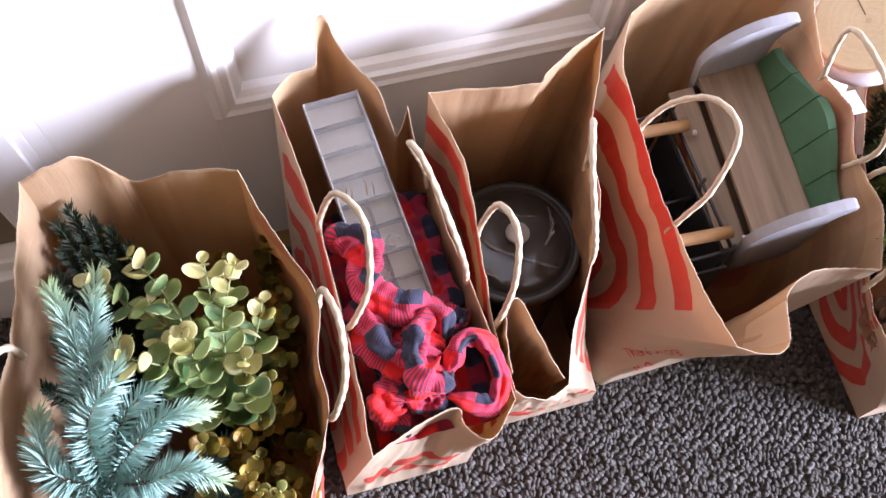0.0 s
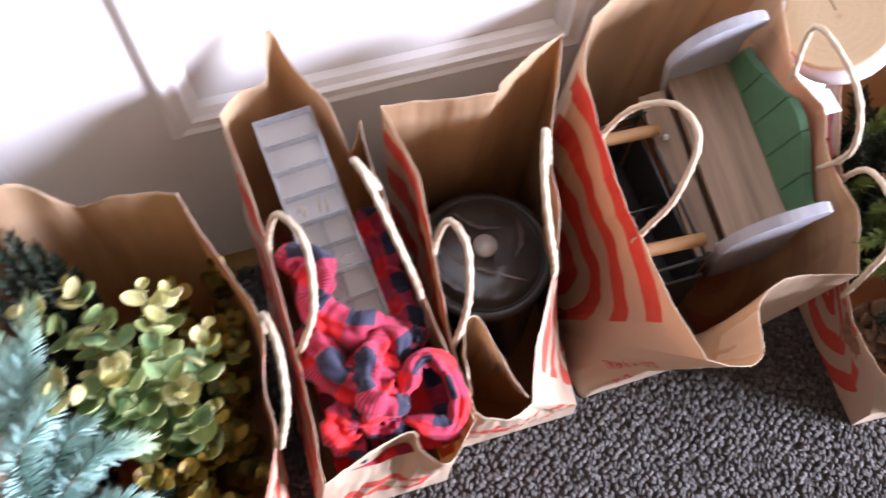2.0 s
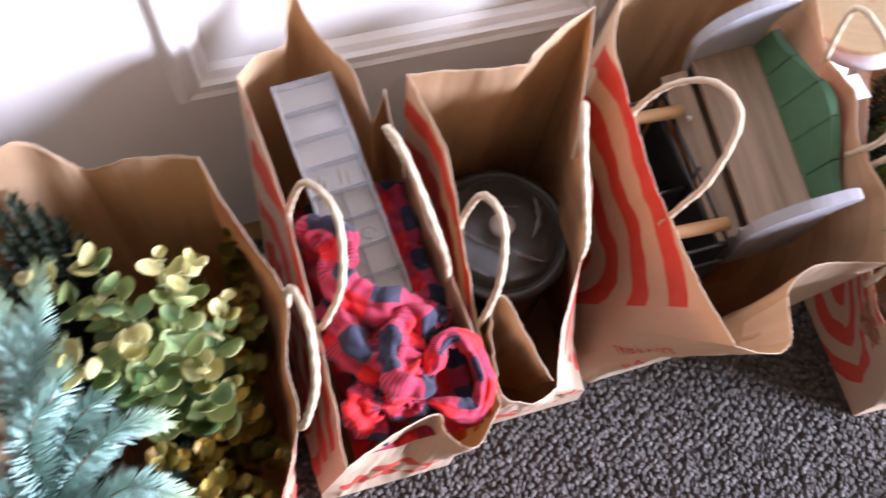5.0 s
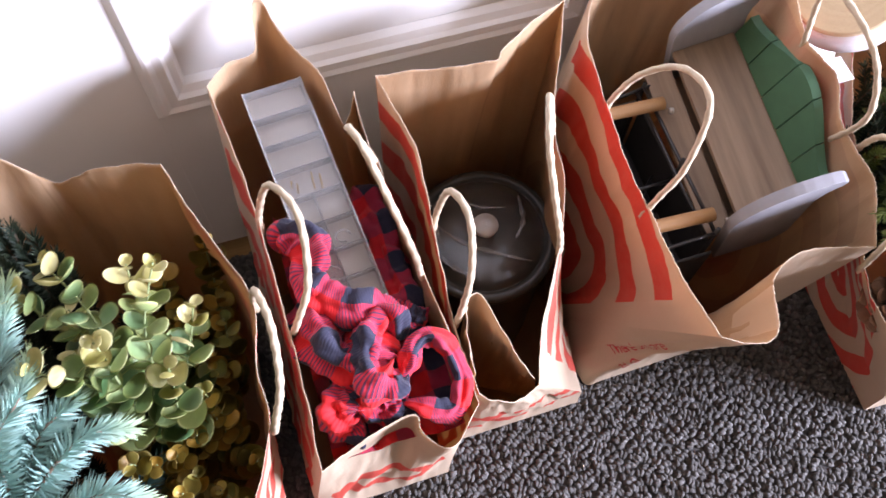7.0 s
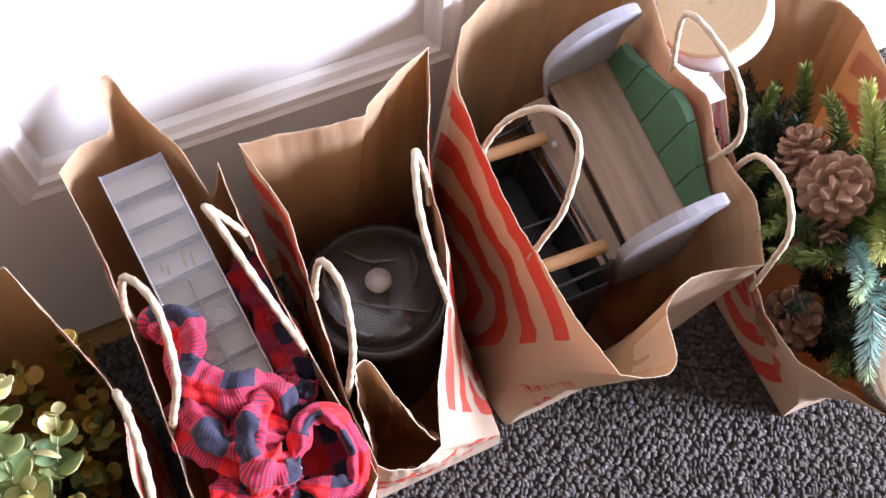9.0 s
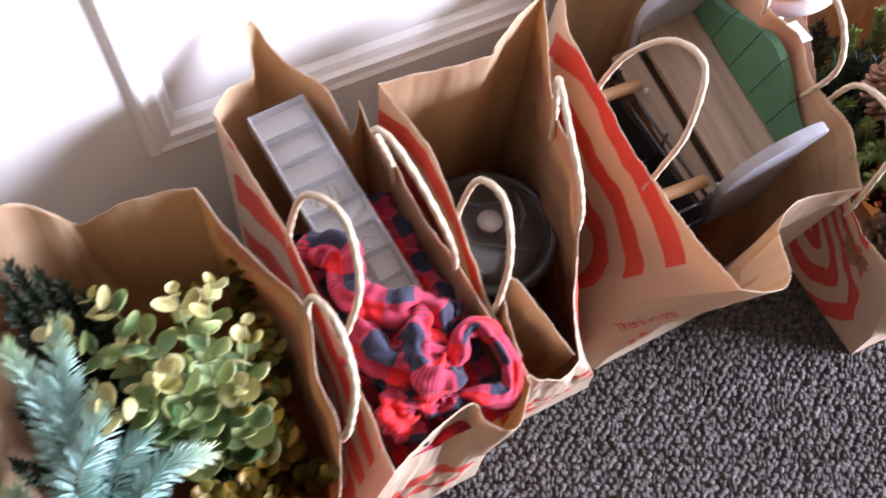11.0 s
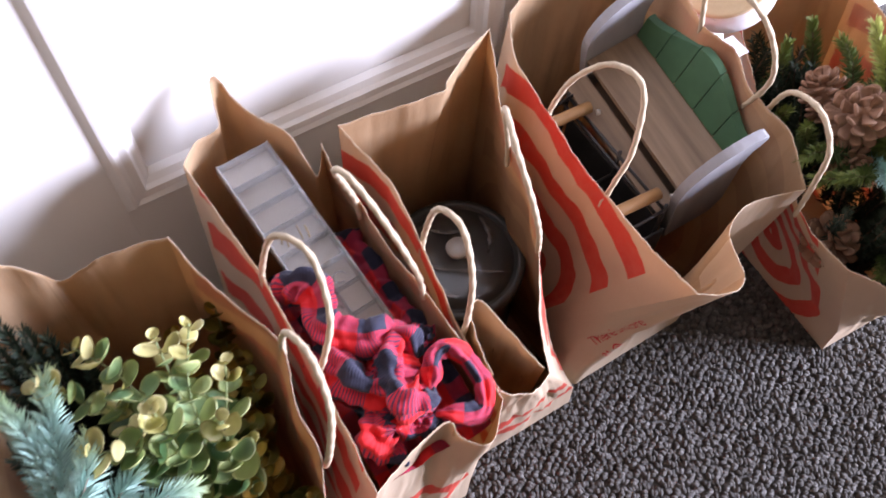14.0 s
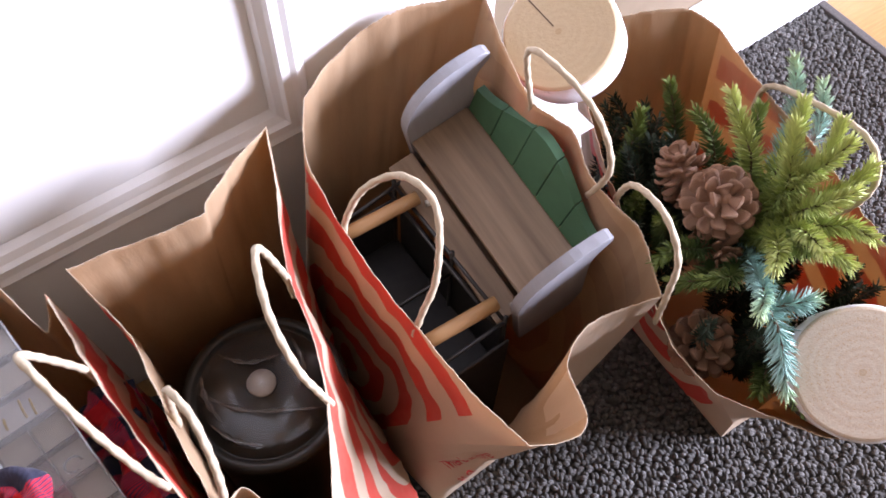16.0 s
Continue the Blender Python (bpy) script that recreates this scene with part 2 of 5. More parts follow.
M_PLASTIC = clear_mat("clear_plastic", (0.70, 0.70, 0.72), 0.05, 0.05, 0.02)
M_PLASTIC_EDGE = clear_mat("clear_plastic_edge", (0.70, 0.70, 0.70), 0.30, 0.12, 0.03)
M_WRAP = clear_mat("clear_wrap", (0.75, 0.75, 0.75), 0.015, 0.12)
M_CREASE_GLINT = clear_mat("wrap_crease_glint", (0.75, 0.75, 0.74), 0.12, 0.2)
M_INSERT = simple("pale_beige_plastic", (0.56, 0.50, 0.43), (0.64, 0.58, 0.50), 30, 0.4, 0.05)


def end_grain_mat(name, a, b, ring):
    m = Net(name)
    sep = m.n("SeparateXYZ")
    m.link(m.coords(), sep.inputs[0])
    x, y = sep.outputs[0], sep.outputs[1]
    r = m.math('SQRT', m.math('ADD', m.math('MULTIPLY', x, x), m.math('MULTIPLY', y, y)))
    r = m.math('ADD', r, m.math('MULTIPLY', m.noise(24, 3, 0.6), 0.011))
    s = m.math('SINE', m.math('ADD', m.math('MULTIPLY', r, 760.0), m.math('SINE', m.math('MULTIPLY', r, 290.0))))
    s = m.math('MULTIPLY', m.math('ADD', s, 1.0), 0.5)
    f = m.noise(160, 5, 0.7)
    c = m.mix(m.math('MULTIPLY', s, m.math('MULTIPLY', f, ring)), a, b)
    pore = m.math('GREATER_THAN', m.noise(520, 2, 0.6), 0.60)
    c = m.mix(m.math('MULTIPLY', pore, m.math('MULTIPLY', m.noise(30, 3, 0.6), 0.9)), c, b)
    core = m.math('LESS_THAN', r, 0.0085)
    m.base(m.mix(m.math('MULTIPLY', core, 0.5), c, (0.42, 0.26, 0.13)))
    m.set(Roughness=0.8)
    m.bump(f, 0.4, 0.0015)
    return m.mat


M_ENDA = end_grain_mat("pale_birch_end_grain", (0.56, 0.42, 0.26), (0.47, 0.32, 0.20), 0.45)
M_ENDB = end_grain_mat("speckled_birch_end_grain", (0.60, 0.51, 0.41), (0.50, 0.30, 0.16), 0.45)


def bark_mat():
    m = Net("white_birch_bark")
    f = m.noise(70, 5, 0.7, stretch=(1, 1, 3.5))
    m.base(m.ramp(f, (0.30, (0.16, 0.13, 0.11)), (0.38, (0.68, 0.66, 0.65)), (1.0, (0.80, 0.79, 0.79))))
    m.set(Roughness=0.7)
    m.bump(f, 0.4, 0.001)
    return m.mat


M_BARK = bark_mat()


# ---- building helpers ----
def thing(name, label, category, at=(0, 0, 0), group="", kind=""):
    ob = new(name)
    ob.location = at
    return tagged(ob, label, category, group, kind)


def mesh_of(name, bm, mats, smooth=False):
    me = bpy.data.meshes.new(name)
    bmesh.ops.recalc_face_normals(bm, faces=bm.faces)
    bm.to_mesh(me)
    bm.free()
    for m in mats if isinstance(mats, (list, tuple)) else [mats]:
        me.materials.append(m)
    if smooth:
        me.polygons.foreach_set("use_smooth", [True] * len(me.polygons))
    return me


def part(name, bm, material, parent, label="", smooth=False, m=None):
    ob = new(name, mesh_of(name, bm, material, smooth))
    if parent:
        ob.parent = parent
        pl = Vector(parent.location)
        q = parent.parent
        while q:
            pl += Vector(q.location)
            q = q.parent
        ob.matrix_basis = Matrix.Translation(-pl) @ (m or Matrix())
    elif m:
        ob.matrix_basis = m
    return tagged(ob, label)


def box(x0, x1, y0, y1, z0, z1, bevel=0.0, segments=2, bm=None):
    own = bm is None
    bm = bm or bmesh.new()
    made = bmesh.ops.create_cube(bm, size=1, matrix=Matrix.Translation(((x0 + x1) / 2, (y0 + y1) / 2, (z0 + z1) / 2)) @ Matrix.Diagonal((x1 - x0, y1 - y0, z1 - z0, 1)))
    if bevel:
        edges = list({e for v in made["verts"] for e in v.link_edges})
        bmesh.ops.bevel(bm, geom=edges, offset=bevel, segments=segments, affect='EDGES', profile=0.6)
    return bm


def spline(points, n, closed=False):
    """n + 1 points on a smooth curve through the given ones, evenly spaced."""
    p = [Vector(q) for q in points]
    fine = []
    for i in range(len(p) - 1):
        a, b, c, d = p[max(i - 1, 0)], p[i], p[i + 1], p[min(i + 2, len(p) - 1)]
        for k in range(24):
            t = k / 24
            fine.append(0.5 * ((2 * b) + (c - a) * t + (2 * a - 5 * b + 4 * c - d) * t * t + (3 * b - a - 3 * c + d) * t ** 3))
    fine.append(p[-1])
    acc = [0.0]
    for i in range(1, len(fine)):
        acc.append(acc[-1] + (fine[i] - fine[i - 1]).length)
    out, j = [], 0
    for k in range(n + 1):
        s = acc[-1] * k / n
        while j < len(acc) - 2 and acc[j + 1] < s:
            j += 1
        w = (s - acc[j]) / max(acc[j + 1] - acc[j], 1e-9)
        out.append(fine[j].lerp(fine[j + 1], min(max(w, 0), 1)))
    return out


def sweep(path, ring, twist=0.0, cap=True, scale=None):
    """A tube along path; ring: the points of its cross-section."""
    bm = bmesh.new()
    n = len(path)
    up = Vector((0.13, 0.21, 0.97))
    rows = []
    for i, p in enumerate(path):
        d = (path[min(i + 1, n - 1)] - path[max(i - 1, 0)]).normalized()
        a = (up - d * up.dot(d))
        if a.length < 1e-4:
            a = Vector((1, 0, 0)) - d * d.x
        a.normalize()
        up = a
        b = d.cross(a)
        c, s = math.cos(twist * i), math.sin(twist * i)
        k = scale(i / (n - 1)) if scale else 1.0
        rows.append([bm.verts.new(p + k * (a * (x * c - y * s) + b * (x * s + y * c))) for x, y in ring])
    m = len(ring)
    for r, q in zip(rows, rows[1:]):
        for j in range(m):
            bm.faces.new((r[j], r[(j + 1) % m], q[(j + 1) % m], q[j]))
    if cap:
        bm.faces.new(rows[0][::-1])
        bm.faces.new(rows[-1])
    return bm


def circle(r, n=8):
    return [(r * math.cos(2 * math.pi * i / n), r * math.sin(2 * math.pi * i / n)) for i in range(n)]


def cord_ring(r):
    """The cross-section of a two-strand cord."""
    return [(r * (1.12 if i in (0, 5) else 1.06 if i in (1, 4, 6, 9) else 0.86) * math.cos(2 * math.pi * i / 10), r * (0.95) * math.sin(2 * math.pi * i / 10)) for i in range(10)]


def cord(points, parent, r=0.0031):
    path = spline(points, 130)
    ob = part("handle", sweep(path, cord_ring(r), twist=0.42), M_CORD, parent, "twisted cream paper cord handle", smooth=True)
    return ob


# ---- setting: floor, walls, door ----
X0, X1, Y0, Y1, RH = ROOM["x0"], ROOM["x1"], ROOM["y0"], ROOM["y1"], ROOM["h"]
CARPET_X1 = 1.50
floor = tagged(part("floor", box(X0, X1, Y0, Y1 + 0.1, -0.06, -0.012), M_WOODFL, None), "golden wood floor beyond the carpet's edge", "floor", kind="structure")
for i in range(12):
    xa = CARPET_X1 + 0.012 + i * 0.115
    part("plank", box(xa, xa + 0.112, Y0, Y1 + 0.02, -0.012, -0.004, 0.0015, 1), M_WOODFL, floor)


def carpet():
    base = tagged(part("carpet", box(X0, CARPET_X1 - 0.012, Y0, Y1 - 0.03, -0.011, 0.0), M_CARPET_BACK, None), "grey and charcoal flecked berber loop carpet", "carpet", kind="structure")
    part("binding", box(CARPET_X1 - 0.012, CARPET_X1 + 0.006, Y0, Y1 - 0.03, -0.011, 0.008, 0.004, 2), M_BIND, base, "dark sewn carpet edge binding")
    rng = np.random.default_rng(3)
    px, py = 0.0100, 0.0104
    gx, gy = np.arange(-0.46, CARPET_X1 - 0.014, px), np.arange(-0.22, Y1 - 0.035, py)
    cx, cy = np.meshgrid(gx, gy)
    cy = cy + (np.arange(len(gx)) % 2)[None, :] * py * 0.5
    c = np.stack([cx.ravel(), cy.ravel()], 1) + rng.normal(0, 0.0013, (cx.size, 2))
    lean = rng.normal(0.55, 0.25, len(c)) * np.where(rng.random(len(c)) < 0.5, 1, -1)
    off = np.stack([np.cos(lean), np.sin(lean)], 1) * 0.0024
    c = np.concatenate([c + off, c - off])
    n = len(c)
    hgt = rng.uniform(0.0045, 0.0095, n)
    rot = np.concatenate([lean, lean + 0.5]) + rng.normal(0, 0.25, n)
    rx, ry = rng.uniform(0.0030, 0.0042, n), rng.uniform(0.0050, 0.0066, n)
    ang = np.arange(6) * np.pi / 3
    rings = []
    for k, z in ((1.0, -0.001), (0.92, 0.6), (0.5, 0.95)):
        lx, ly = rx[:, None] * k * np.cos(ang), ry[:, None] * k * np.sin(ang)
        x = c[:, :1] + lx * np.cos(rot)[:, None] - ly * np.sin(rot)[:, None]
        y = c[:, 1:] + lx * np.sin(rot)[:, None] + ly * np.cos(rot)[:, None]
        rings.append(np.stack([x, y, np.broadcast_to((hgt * z)[:, None], x.shape)], 2))
    top = np.stack([c[:, 0], c[:, 1], hgt], 1)[:, None]
    verts = np.concatenate(rings + [top], 1)
    tri = []
    for a in range(2):
        for j in range(6):
            p, q = a * 6 + j, a * 6 + (j + 1) % 6
            tri += [(p, q, q + 6), (p, q + 6, p + 6)]
    tri += [(12 + j, 12 + (j + 1) % 6, 18) for j in range(6)]
    faces = (np.array(tri)[None] + np.arange(n)[:, None, None] * 19).reshape(-1, 3)
    me = bpy.data.meshes.new("carpet_loops")
    me.from_pydata(verts.reshape(-1, 3).tolist(), [], faces.tolist())
    me.polygons.foreach_set("use_smooth", [True] * len(me.polygons))
    me.materials.append(M_CARPET)
    ob = new("carpet_loops", me)
    ob.parent = base
    tagged(ob, "looped yarn tufts of the carpet", kind="stuff")


carpet()

DOOR_X0, DOOR_X1, DOOR_Y, DOOR_H = -0.165, 0.66, 0.655, 2.03


def wall_with_hole(name, label, x0, x1, y0, y1, hx0, hx1, hz0, hz1, material, along_y=False):
    """A wall along x (or along y, with the pairs swapped) with one opening."""
    bm = bmesh.new()
    for a, b, c, d in ((x0, hx0, 0, RH), (hx1, x1, 0, RH), (hx0, hx1, hz1, RH), (hx0, hx1, 0, hz0)):
        if b - a > 1e-4 and d - c > 1e-4:
            if along_y:
                box(y0, y1, a, b, c, d, bm=bm)
            else:
                box(a, b, y0, y1, c, d, bm=bm)
    return tagged(part(name, bm, material, None), label, "wall", kind="structure")


wall_with_hole("wall_north", "painted wall holding the white door", X0, X1, Y1, Y1 + 0.12, DOOR_X0 - 0.02, DOOR_X1 + 0.02, 0, DOOR_H + 0.02, M_WALL)
tagged(part("wall_south", box(X0, X1, Y0 - 0.12, Y0, 0, RH), M_WALL, None), "plain painted wall behind the walk", "wall", kind="structure")
tagged(part("wall_west", box(X0 - 0.12, X0, Y0 - 0.12, Y1 + 0.12, 0, RH), M_WALL, None), "plain painted side wall", "wall", kind="structure")
wall_with_hole("wall_east", "painted wall with a wide window", Y0 - 0.12, Y1 + 0.12, X1, X1 + 0.12, WIN_Y0, WIN_Y1, WIN_Z0, WIN_Z1, M_WALL, along_y=True)
tagged(part("ceiling", box(X0 - 0.12, X1 + 0.12, Y0 - 0.12, Y1 + 0.12, RH, RH + 0.1), M_CEIL, None), "flat white ceiling", "ceiling", kind="structure")

win = thing("window_1", "wide white-framed window letting in daylight", "window", (X1, (WIN_Y0 + WIN_Y1) / 2, WIN_Z0), kind="structure")
for a, b, c, d in ((WIN_Y0, WIN_Y0 + 0.05, WIN_Z0, WIN_Z1), (WIN_Y1 - 0.05, WIN_Y1, WIN_Z0, WIN_Z1), (WIN_Y0 + 0.05, WIN_Y1 - 0.05, WIN_Z0, WIN_Z0 + 0.05), (WIN_Y0 + 0.05, WIN_Y1 - 0.05, WIN_Z1 - 0.05, WIN_Z1)):
    part("window_frame", box(X1 + 0.055, X1 + 0.10, a, b, c, d, 0.004, 1), M_TRIMW, win)


def door():
    d = thing("door_1", "white painted panel door with raised mouldings", "door", ((DOOR_X0 + DOOR_X1) / 2, DOOR_Y, 0), kind="structure")
    PX0, PX1, PZ0, PZ1 = 0.012, 0.515, 0.327, 0.98
    y0, y1 = DOOR_Y, DOOR_Y + 0.04
    part("stile", box(DOOR_X0 - 0.0003, PX0, y0, y1, 0.008, DOOR_H, 0.0004, 1), M_DOOR, d)
    part("stile", box(PX1, DOOR_X1, y0, y1, 0.008, DOOR_H, 0.0004, 1), M_DOOR, d)
    part("rail", box(PX0, PX1, y0, y1, 0.008, PZ0, 0.0002, 1), M_DOOR, d)
    part("rail", box(PX0, PX1, y0, y1, PZ1, 1.10, 0.0005, 1), M_DOOR, d)
    part("rail", box(PX0, PX1, y0, y1, 1.88, DOOR_H, 0.0005, 1), M_DOOR, d)
    part("panel", box(PX0 + 0.001, PX1 - 0.001, y0 + 0.016, y1 - 0.004, PZ0 + 0.001, PZ1 - 0.001), M_DOOR, d)
    part("panel", box(PX0 + 0.001, PX1 - 0.001, y0 + 0.016, y1 - 0.004, 1.101, 1.879), M_DOOR, d)

    def moulding(z0, z1):
        """Four mitred lengths of stepped moulding round a panel."""
        prof = [(0.0, 0.0), (0.004, -0.003), (0.009, -0.0075), (0.013, -0.0085), (0.016, -0.007), (0.019, -0.0055), (0.028, -0.0045), (0.031, 0.001), (0.038, 0.006), (0.041, 0.0155)]
        cs = [(PX0, z0), (PX1, z0), (PX1, z1), (PX0, z1)]
        for i in range(4):
            (ax, az), (bx, bz) = cs[i], cs[(i + 1) % 4]
            dx, dz = (bx - ax), (bz - az)
            ln = math.hypot(dx, dz)
            dx, dz = dx / ln, dz / ln
            nx, nz = -dz, dx
            bm = bmesh.new()
            ra = [bm.verts.new((ax + (dx + nx) * s, y0 + h, az + (dz + nz) * s)) for s, h in prof]
            rb = [bm.verts.new((bx + (-dx + nx) * s, y0 + h, bz + (-dz + nz) * s)) for s, h in prof]
            for j in range(len(prof) - 1):
                bm.faces.new((ra[j], rb[j], rb[j + 1], ra[j + 1]))
            bm.faces.new((ra[0], ra[-1], rb[-1], rb[0]))
            bm.faces.new(ra)
            bm.faces.new(rb)
            part("moulding", bm, M_DOOR, d, "white stepped panel moulding")

    moulding(PZ0, PZ1)
    moulding(1.10, 1.88)
    return d


door()
trim = thing("trim", "white painted casing round the door", "door casing", (DOOR_X1 + 0.05, Y1, 0), kind="structure")
for a, b in ((DOOR_X0 - 0.10, DOOR_X0 - 0.02), (DOOR_X1 + 0.02, DOOR_X1 + 0.10)):
    bm = box(a, b, Y1 - 0.006, Y1, 0, DOOR_H + 0.10, 0.002, 2)
    box(a + 0.012, b - 0.012, Y1 - 0.011, Y1 - 0.0055, 0, DOOR_H + 0.088, 0.002, 1, bm=bm)
    part("casing", bm, M_TRIMW, trim)
    part("jamb", box(min(a, b) + (0.0805 if a < 0 else -0.0195), min(a, b) + (0.0995 if a < 0 else -0.0005), Y1 - 0.005, Y1 + 0.12, 0, DOOR_H), M_TRIMW, trim)
for nm, a, b in (("baseboard", DOOR_X1 + 0.10, X1), ("baseboard", X0, DOOR_X0 - 0.10)):
    bm = box(a, b, Y1 - 0.042, Y1, -0.004, 0.12, 0.004, 2)
    box(a, b, Y1 - 0.030, Y1, 0.12, 0.145, 0.006, 2, bm=bm)
    tagged(part(nm, bm, M_TRIMW, None), "white painted wooden baseboard", "baseboard", kind="structure")


# ---- paper bags ----
def panel(name, parent, rim, a, b, u0, lean, label, seed, fold=0.0, mids=()):
    """One side of a bag, as thin paper with an inside and an outside. rim: points of the upper edge from corner to corner;
    a, b: the corners on the floor below its two ends; u0: where the print starts; lean: how far the foot stays upright; fold: gusset crease."""
    n = max(24, int(sum((Vector(q) - Vector(p)).length for p, q in zip(rim, rim[1:])) / 0.0026))
    n += n % 2
    top = spline(rim, n)
    A, B = Vector((*a, 0.006)), Vector((*b, 0.006))
    foot = spline([A, *[Vector((*q, 0.006)) for q in mids], B], n) if mids else [A.lerp(B, i / n) for i in range(n + 1)]
    levels = [0.0, 0.1, 0.205, 0.22, 0.3, 0.4, 0.5, 0.6, 0.7, 0.78, 0.86, 0.93, 0.985, 1.0]
    hgt = sum(p.z for p in top) / len(top)
    length = sum((q - p).length for p, q in zip(top, top[1:]))
    side = Vector((B.y - A.y, A.x - B.x, 0)).normalized()      # towards the outside
    grid, uvs = [], []
    for s in levels:
        k = lean * s / 0.205 * 0.205 if s <= 0.205 else lean * 0.205 + (1 - lean * 0.205) * (s - 0.205) / 0.795
        row, urow = [], []
        for i, p in enumerate(top):
            w = i / n
            f = foot[i]
            q = Vector((f.x + (p.x - f.x) * k, f.y + (p.y - f.y) * k, 0.006 + (p.z - 0.006) * s))
            away = math.sin(math.pi * w) * math.sin(math.pi * s)
            q -= side * fold * away * (1 - abs(2 * w - 1)) * 1.6
            edge = min(1.0, 8 * w, 8 * (1 - w)) * min(1.0, 6 * s, 5 * (1 - s) + 0.15)
            q += side * edge * (0.0075 * noise.noise((w * 4 + seed, s * 3, seed)) + 0.004 * (1 - 2.4 * abs(noise.noise((w * 8 + s * 3, s * 6 - w * 2, seed * 3)))) + 0.0012 * noise.noise((w * 14, s * 9 + seed, seed * 2)))
            crisp = max(0.0, (s - 0.84) / 0.16) * min(1.0, 14 * w, 14 * (1 - w))
            q += side * crisp * (0.0016 * noise.noise((w * length * 30, seed * 5, s)) + 0.0006 * noise.noise((w * length * 120, seed, 1.0)))
            q.z += crisp * (0.003 * noise.noise((w * length * 55, seed * 7, 2.0)) + 0.0012 * noise.noise((w * length * 150, seed, 4.0)))
            if s == 1.0 and i % 2:
                q.z -= 0.0013
            row.append(q)
            urow.append((u0 + (w - 0.5) * length, hgt * s))
        grid.append(row)
        uvs.append(urow)
    m, T = len(levels), 0.0006
    bm = bmesh.new()
    uvl = bm.loops.layers.uv.new("paper")
    outer, inner = [], []
    for r in range(m):
        outer.append([bm.verts.new(q) for q in grid[r]])
        line = []
        for i in range(n + 1):
            dx = grid[r][min(i + 1, n)] - grid[r][max(i - 1, 0)]
            dz = grid[min(r + 1, m - 1)][i] - grid[max(r - 1, 0)][i]
            nn = dx.cross(dz)
            nn = nn.normalized() if nn.length > 1e-9 else side.copy()
            line.append(bm.verts.new(grid[r][i] + nn * T * (-1 if nn.dot(side) > 0 else 1)))
        inner.append(line)

    def quad(v, tex, mat):
        f = bm.faces.new(v)
        f.material_index, f.smooth = mat, True
        for lp, t in zip(f.loops, tex):
            lp[uvl].uv = t

    for r in range(m - 1):
        for i in range(n):
            t = (uvs[r][i], uvs[r][i + 1], uvs[r + 1][i + 1], uvs[r + 1][i])
            quad((outer[r][i], outer[r][i + 1], outer[r + 1][i + 1], outer[r + 1][i]), t, 0)
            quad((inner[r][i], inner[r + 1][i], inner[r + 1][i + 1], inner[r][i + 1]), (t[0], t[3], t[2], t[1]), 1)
    for i in range(n):
        t = (uvs[-1][i], uvs[-1][i + 1], uvs[-1][i + 1], uvs[-1][i])
        quad((outer[-1][i], outer[-1][i + 1], inner[-1][i + 1], inner[-1][i]), t, 2)
    me = bpy.data.meshes.new(name)
    bm.to_mesh(me)
    bm.free()
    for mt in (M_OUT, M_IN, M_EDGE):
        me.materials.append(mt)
    ob = new(name, me)
    ob.parent = parent
    ob.matrix_basis = Matrix.Translation(-Vector(parent.location))
    return tagged(ob, label)


def paper_bag(label, left, front, right, back, foot, lean=0.35, seed=0.0, folds=(0.0, 0.0), ring=0.9, mids=()):
    """foot: x and y of the corners on the floor: back left, front left, front right, back right."""
    bl, fl, fr, br = foot
    bag = thing("paper_bag", label, "paper bag", ((bl[0] + fr[0]) / 2, (bl[1] + fr[1]) / 2, 0), group="shopping bags in a row")
    panel("wide_panel", bag, left, bl, fl, 0.0, lean, "kraft side printed with red bands", seed + 1.3)
    panel("gusset", bag, front, fl, fr, ring, lean, "folded kraft gusset", seed + 2.1, folds[0], mids)
    panel("wide_panel", bag, right, fr, br, 0.0, lean, "kraft side printed with red bands", seed + 3.7)
    panel("gusset", bag, back, br, bl, 0.9, lean, "folded kraft gusset", seed + 4.9, folds[1])
    bm = bmesh.new()
    for z in (0.0085, 0.010):
        bm.faces.new([bm.verts.new((x, y, z)) for x, y in foot])
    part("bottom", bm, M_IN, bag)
    return bag


bag_a = paper_bag(
    "brown kraft paper bag stuffed with spruce and eucalyptus stems",
    [(-0.15, 0.512, 0.505), (-0.157, 0.43, 0.51), (-0.165, 0.36, 0.515), (-0.183, 0.31, 0.508), (-0.188, 0.25, 0.5), (-0.19, 0.16, 0.49)],
    [(-0.19, 0.16, 0.49), (-0.10, 0.13, 0.46), (0.0, 0.145, 0.44)],
    [(0.0, 0.145, 0.44), (0.03, 0.19, 0.44), (0.062, 0.256, 0.445), (0.066, 0.306, 0.46), (0.076, 0.347, 0.488), (0.06, 0.40, 0.486), (0.046, 0.436, 0.5), (0.036, 0.464, 0.528)],
    [(0.036, 0.464, 0.528), (0.011, 0.475, 0.52), (-0.02, 0.487, 0.51), (-0.045, 0.497, 0.488), (-0.064, 0.512, 0.468), (-0.072, 0.507, 0.5), (-0.093, 0.515, 0.52), (-0.12, 0.512, 0.52), (-0.15, 0.512, 0.505)],
    ((-0.16, 0.49), (-0.16, 0.18), (0.02, 0.18), (0.02, 0.49)), seed=1.0)
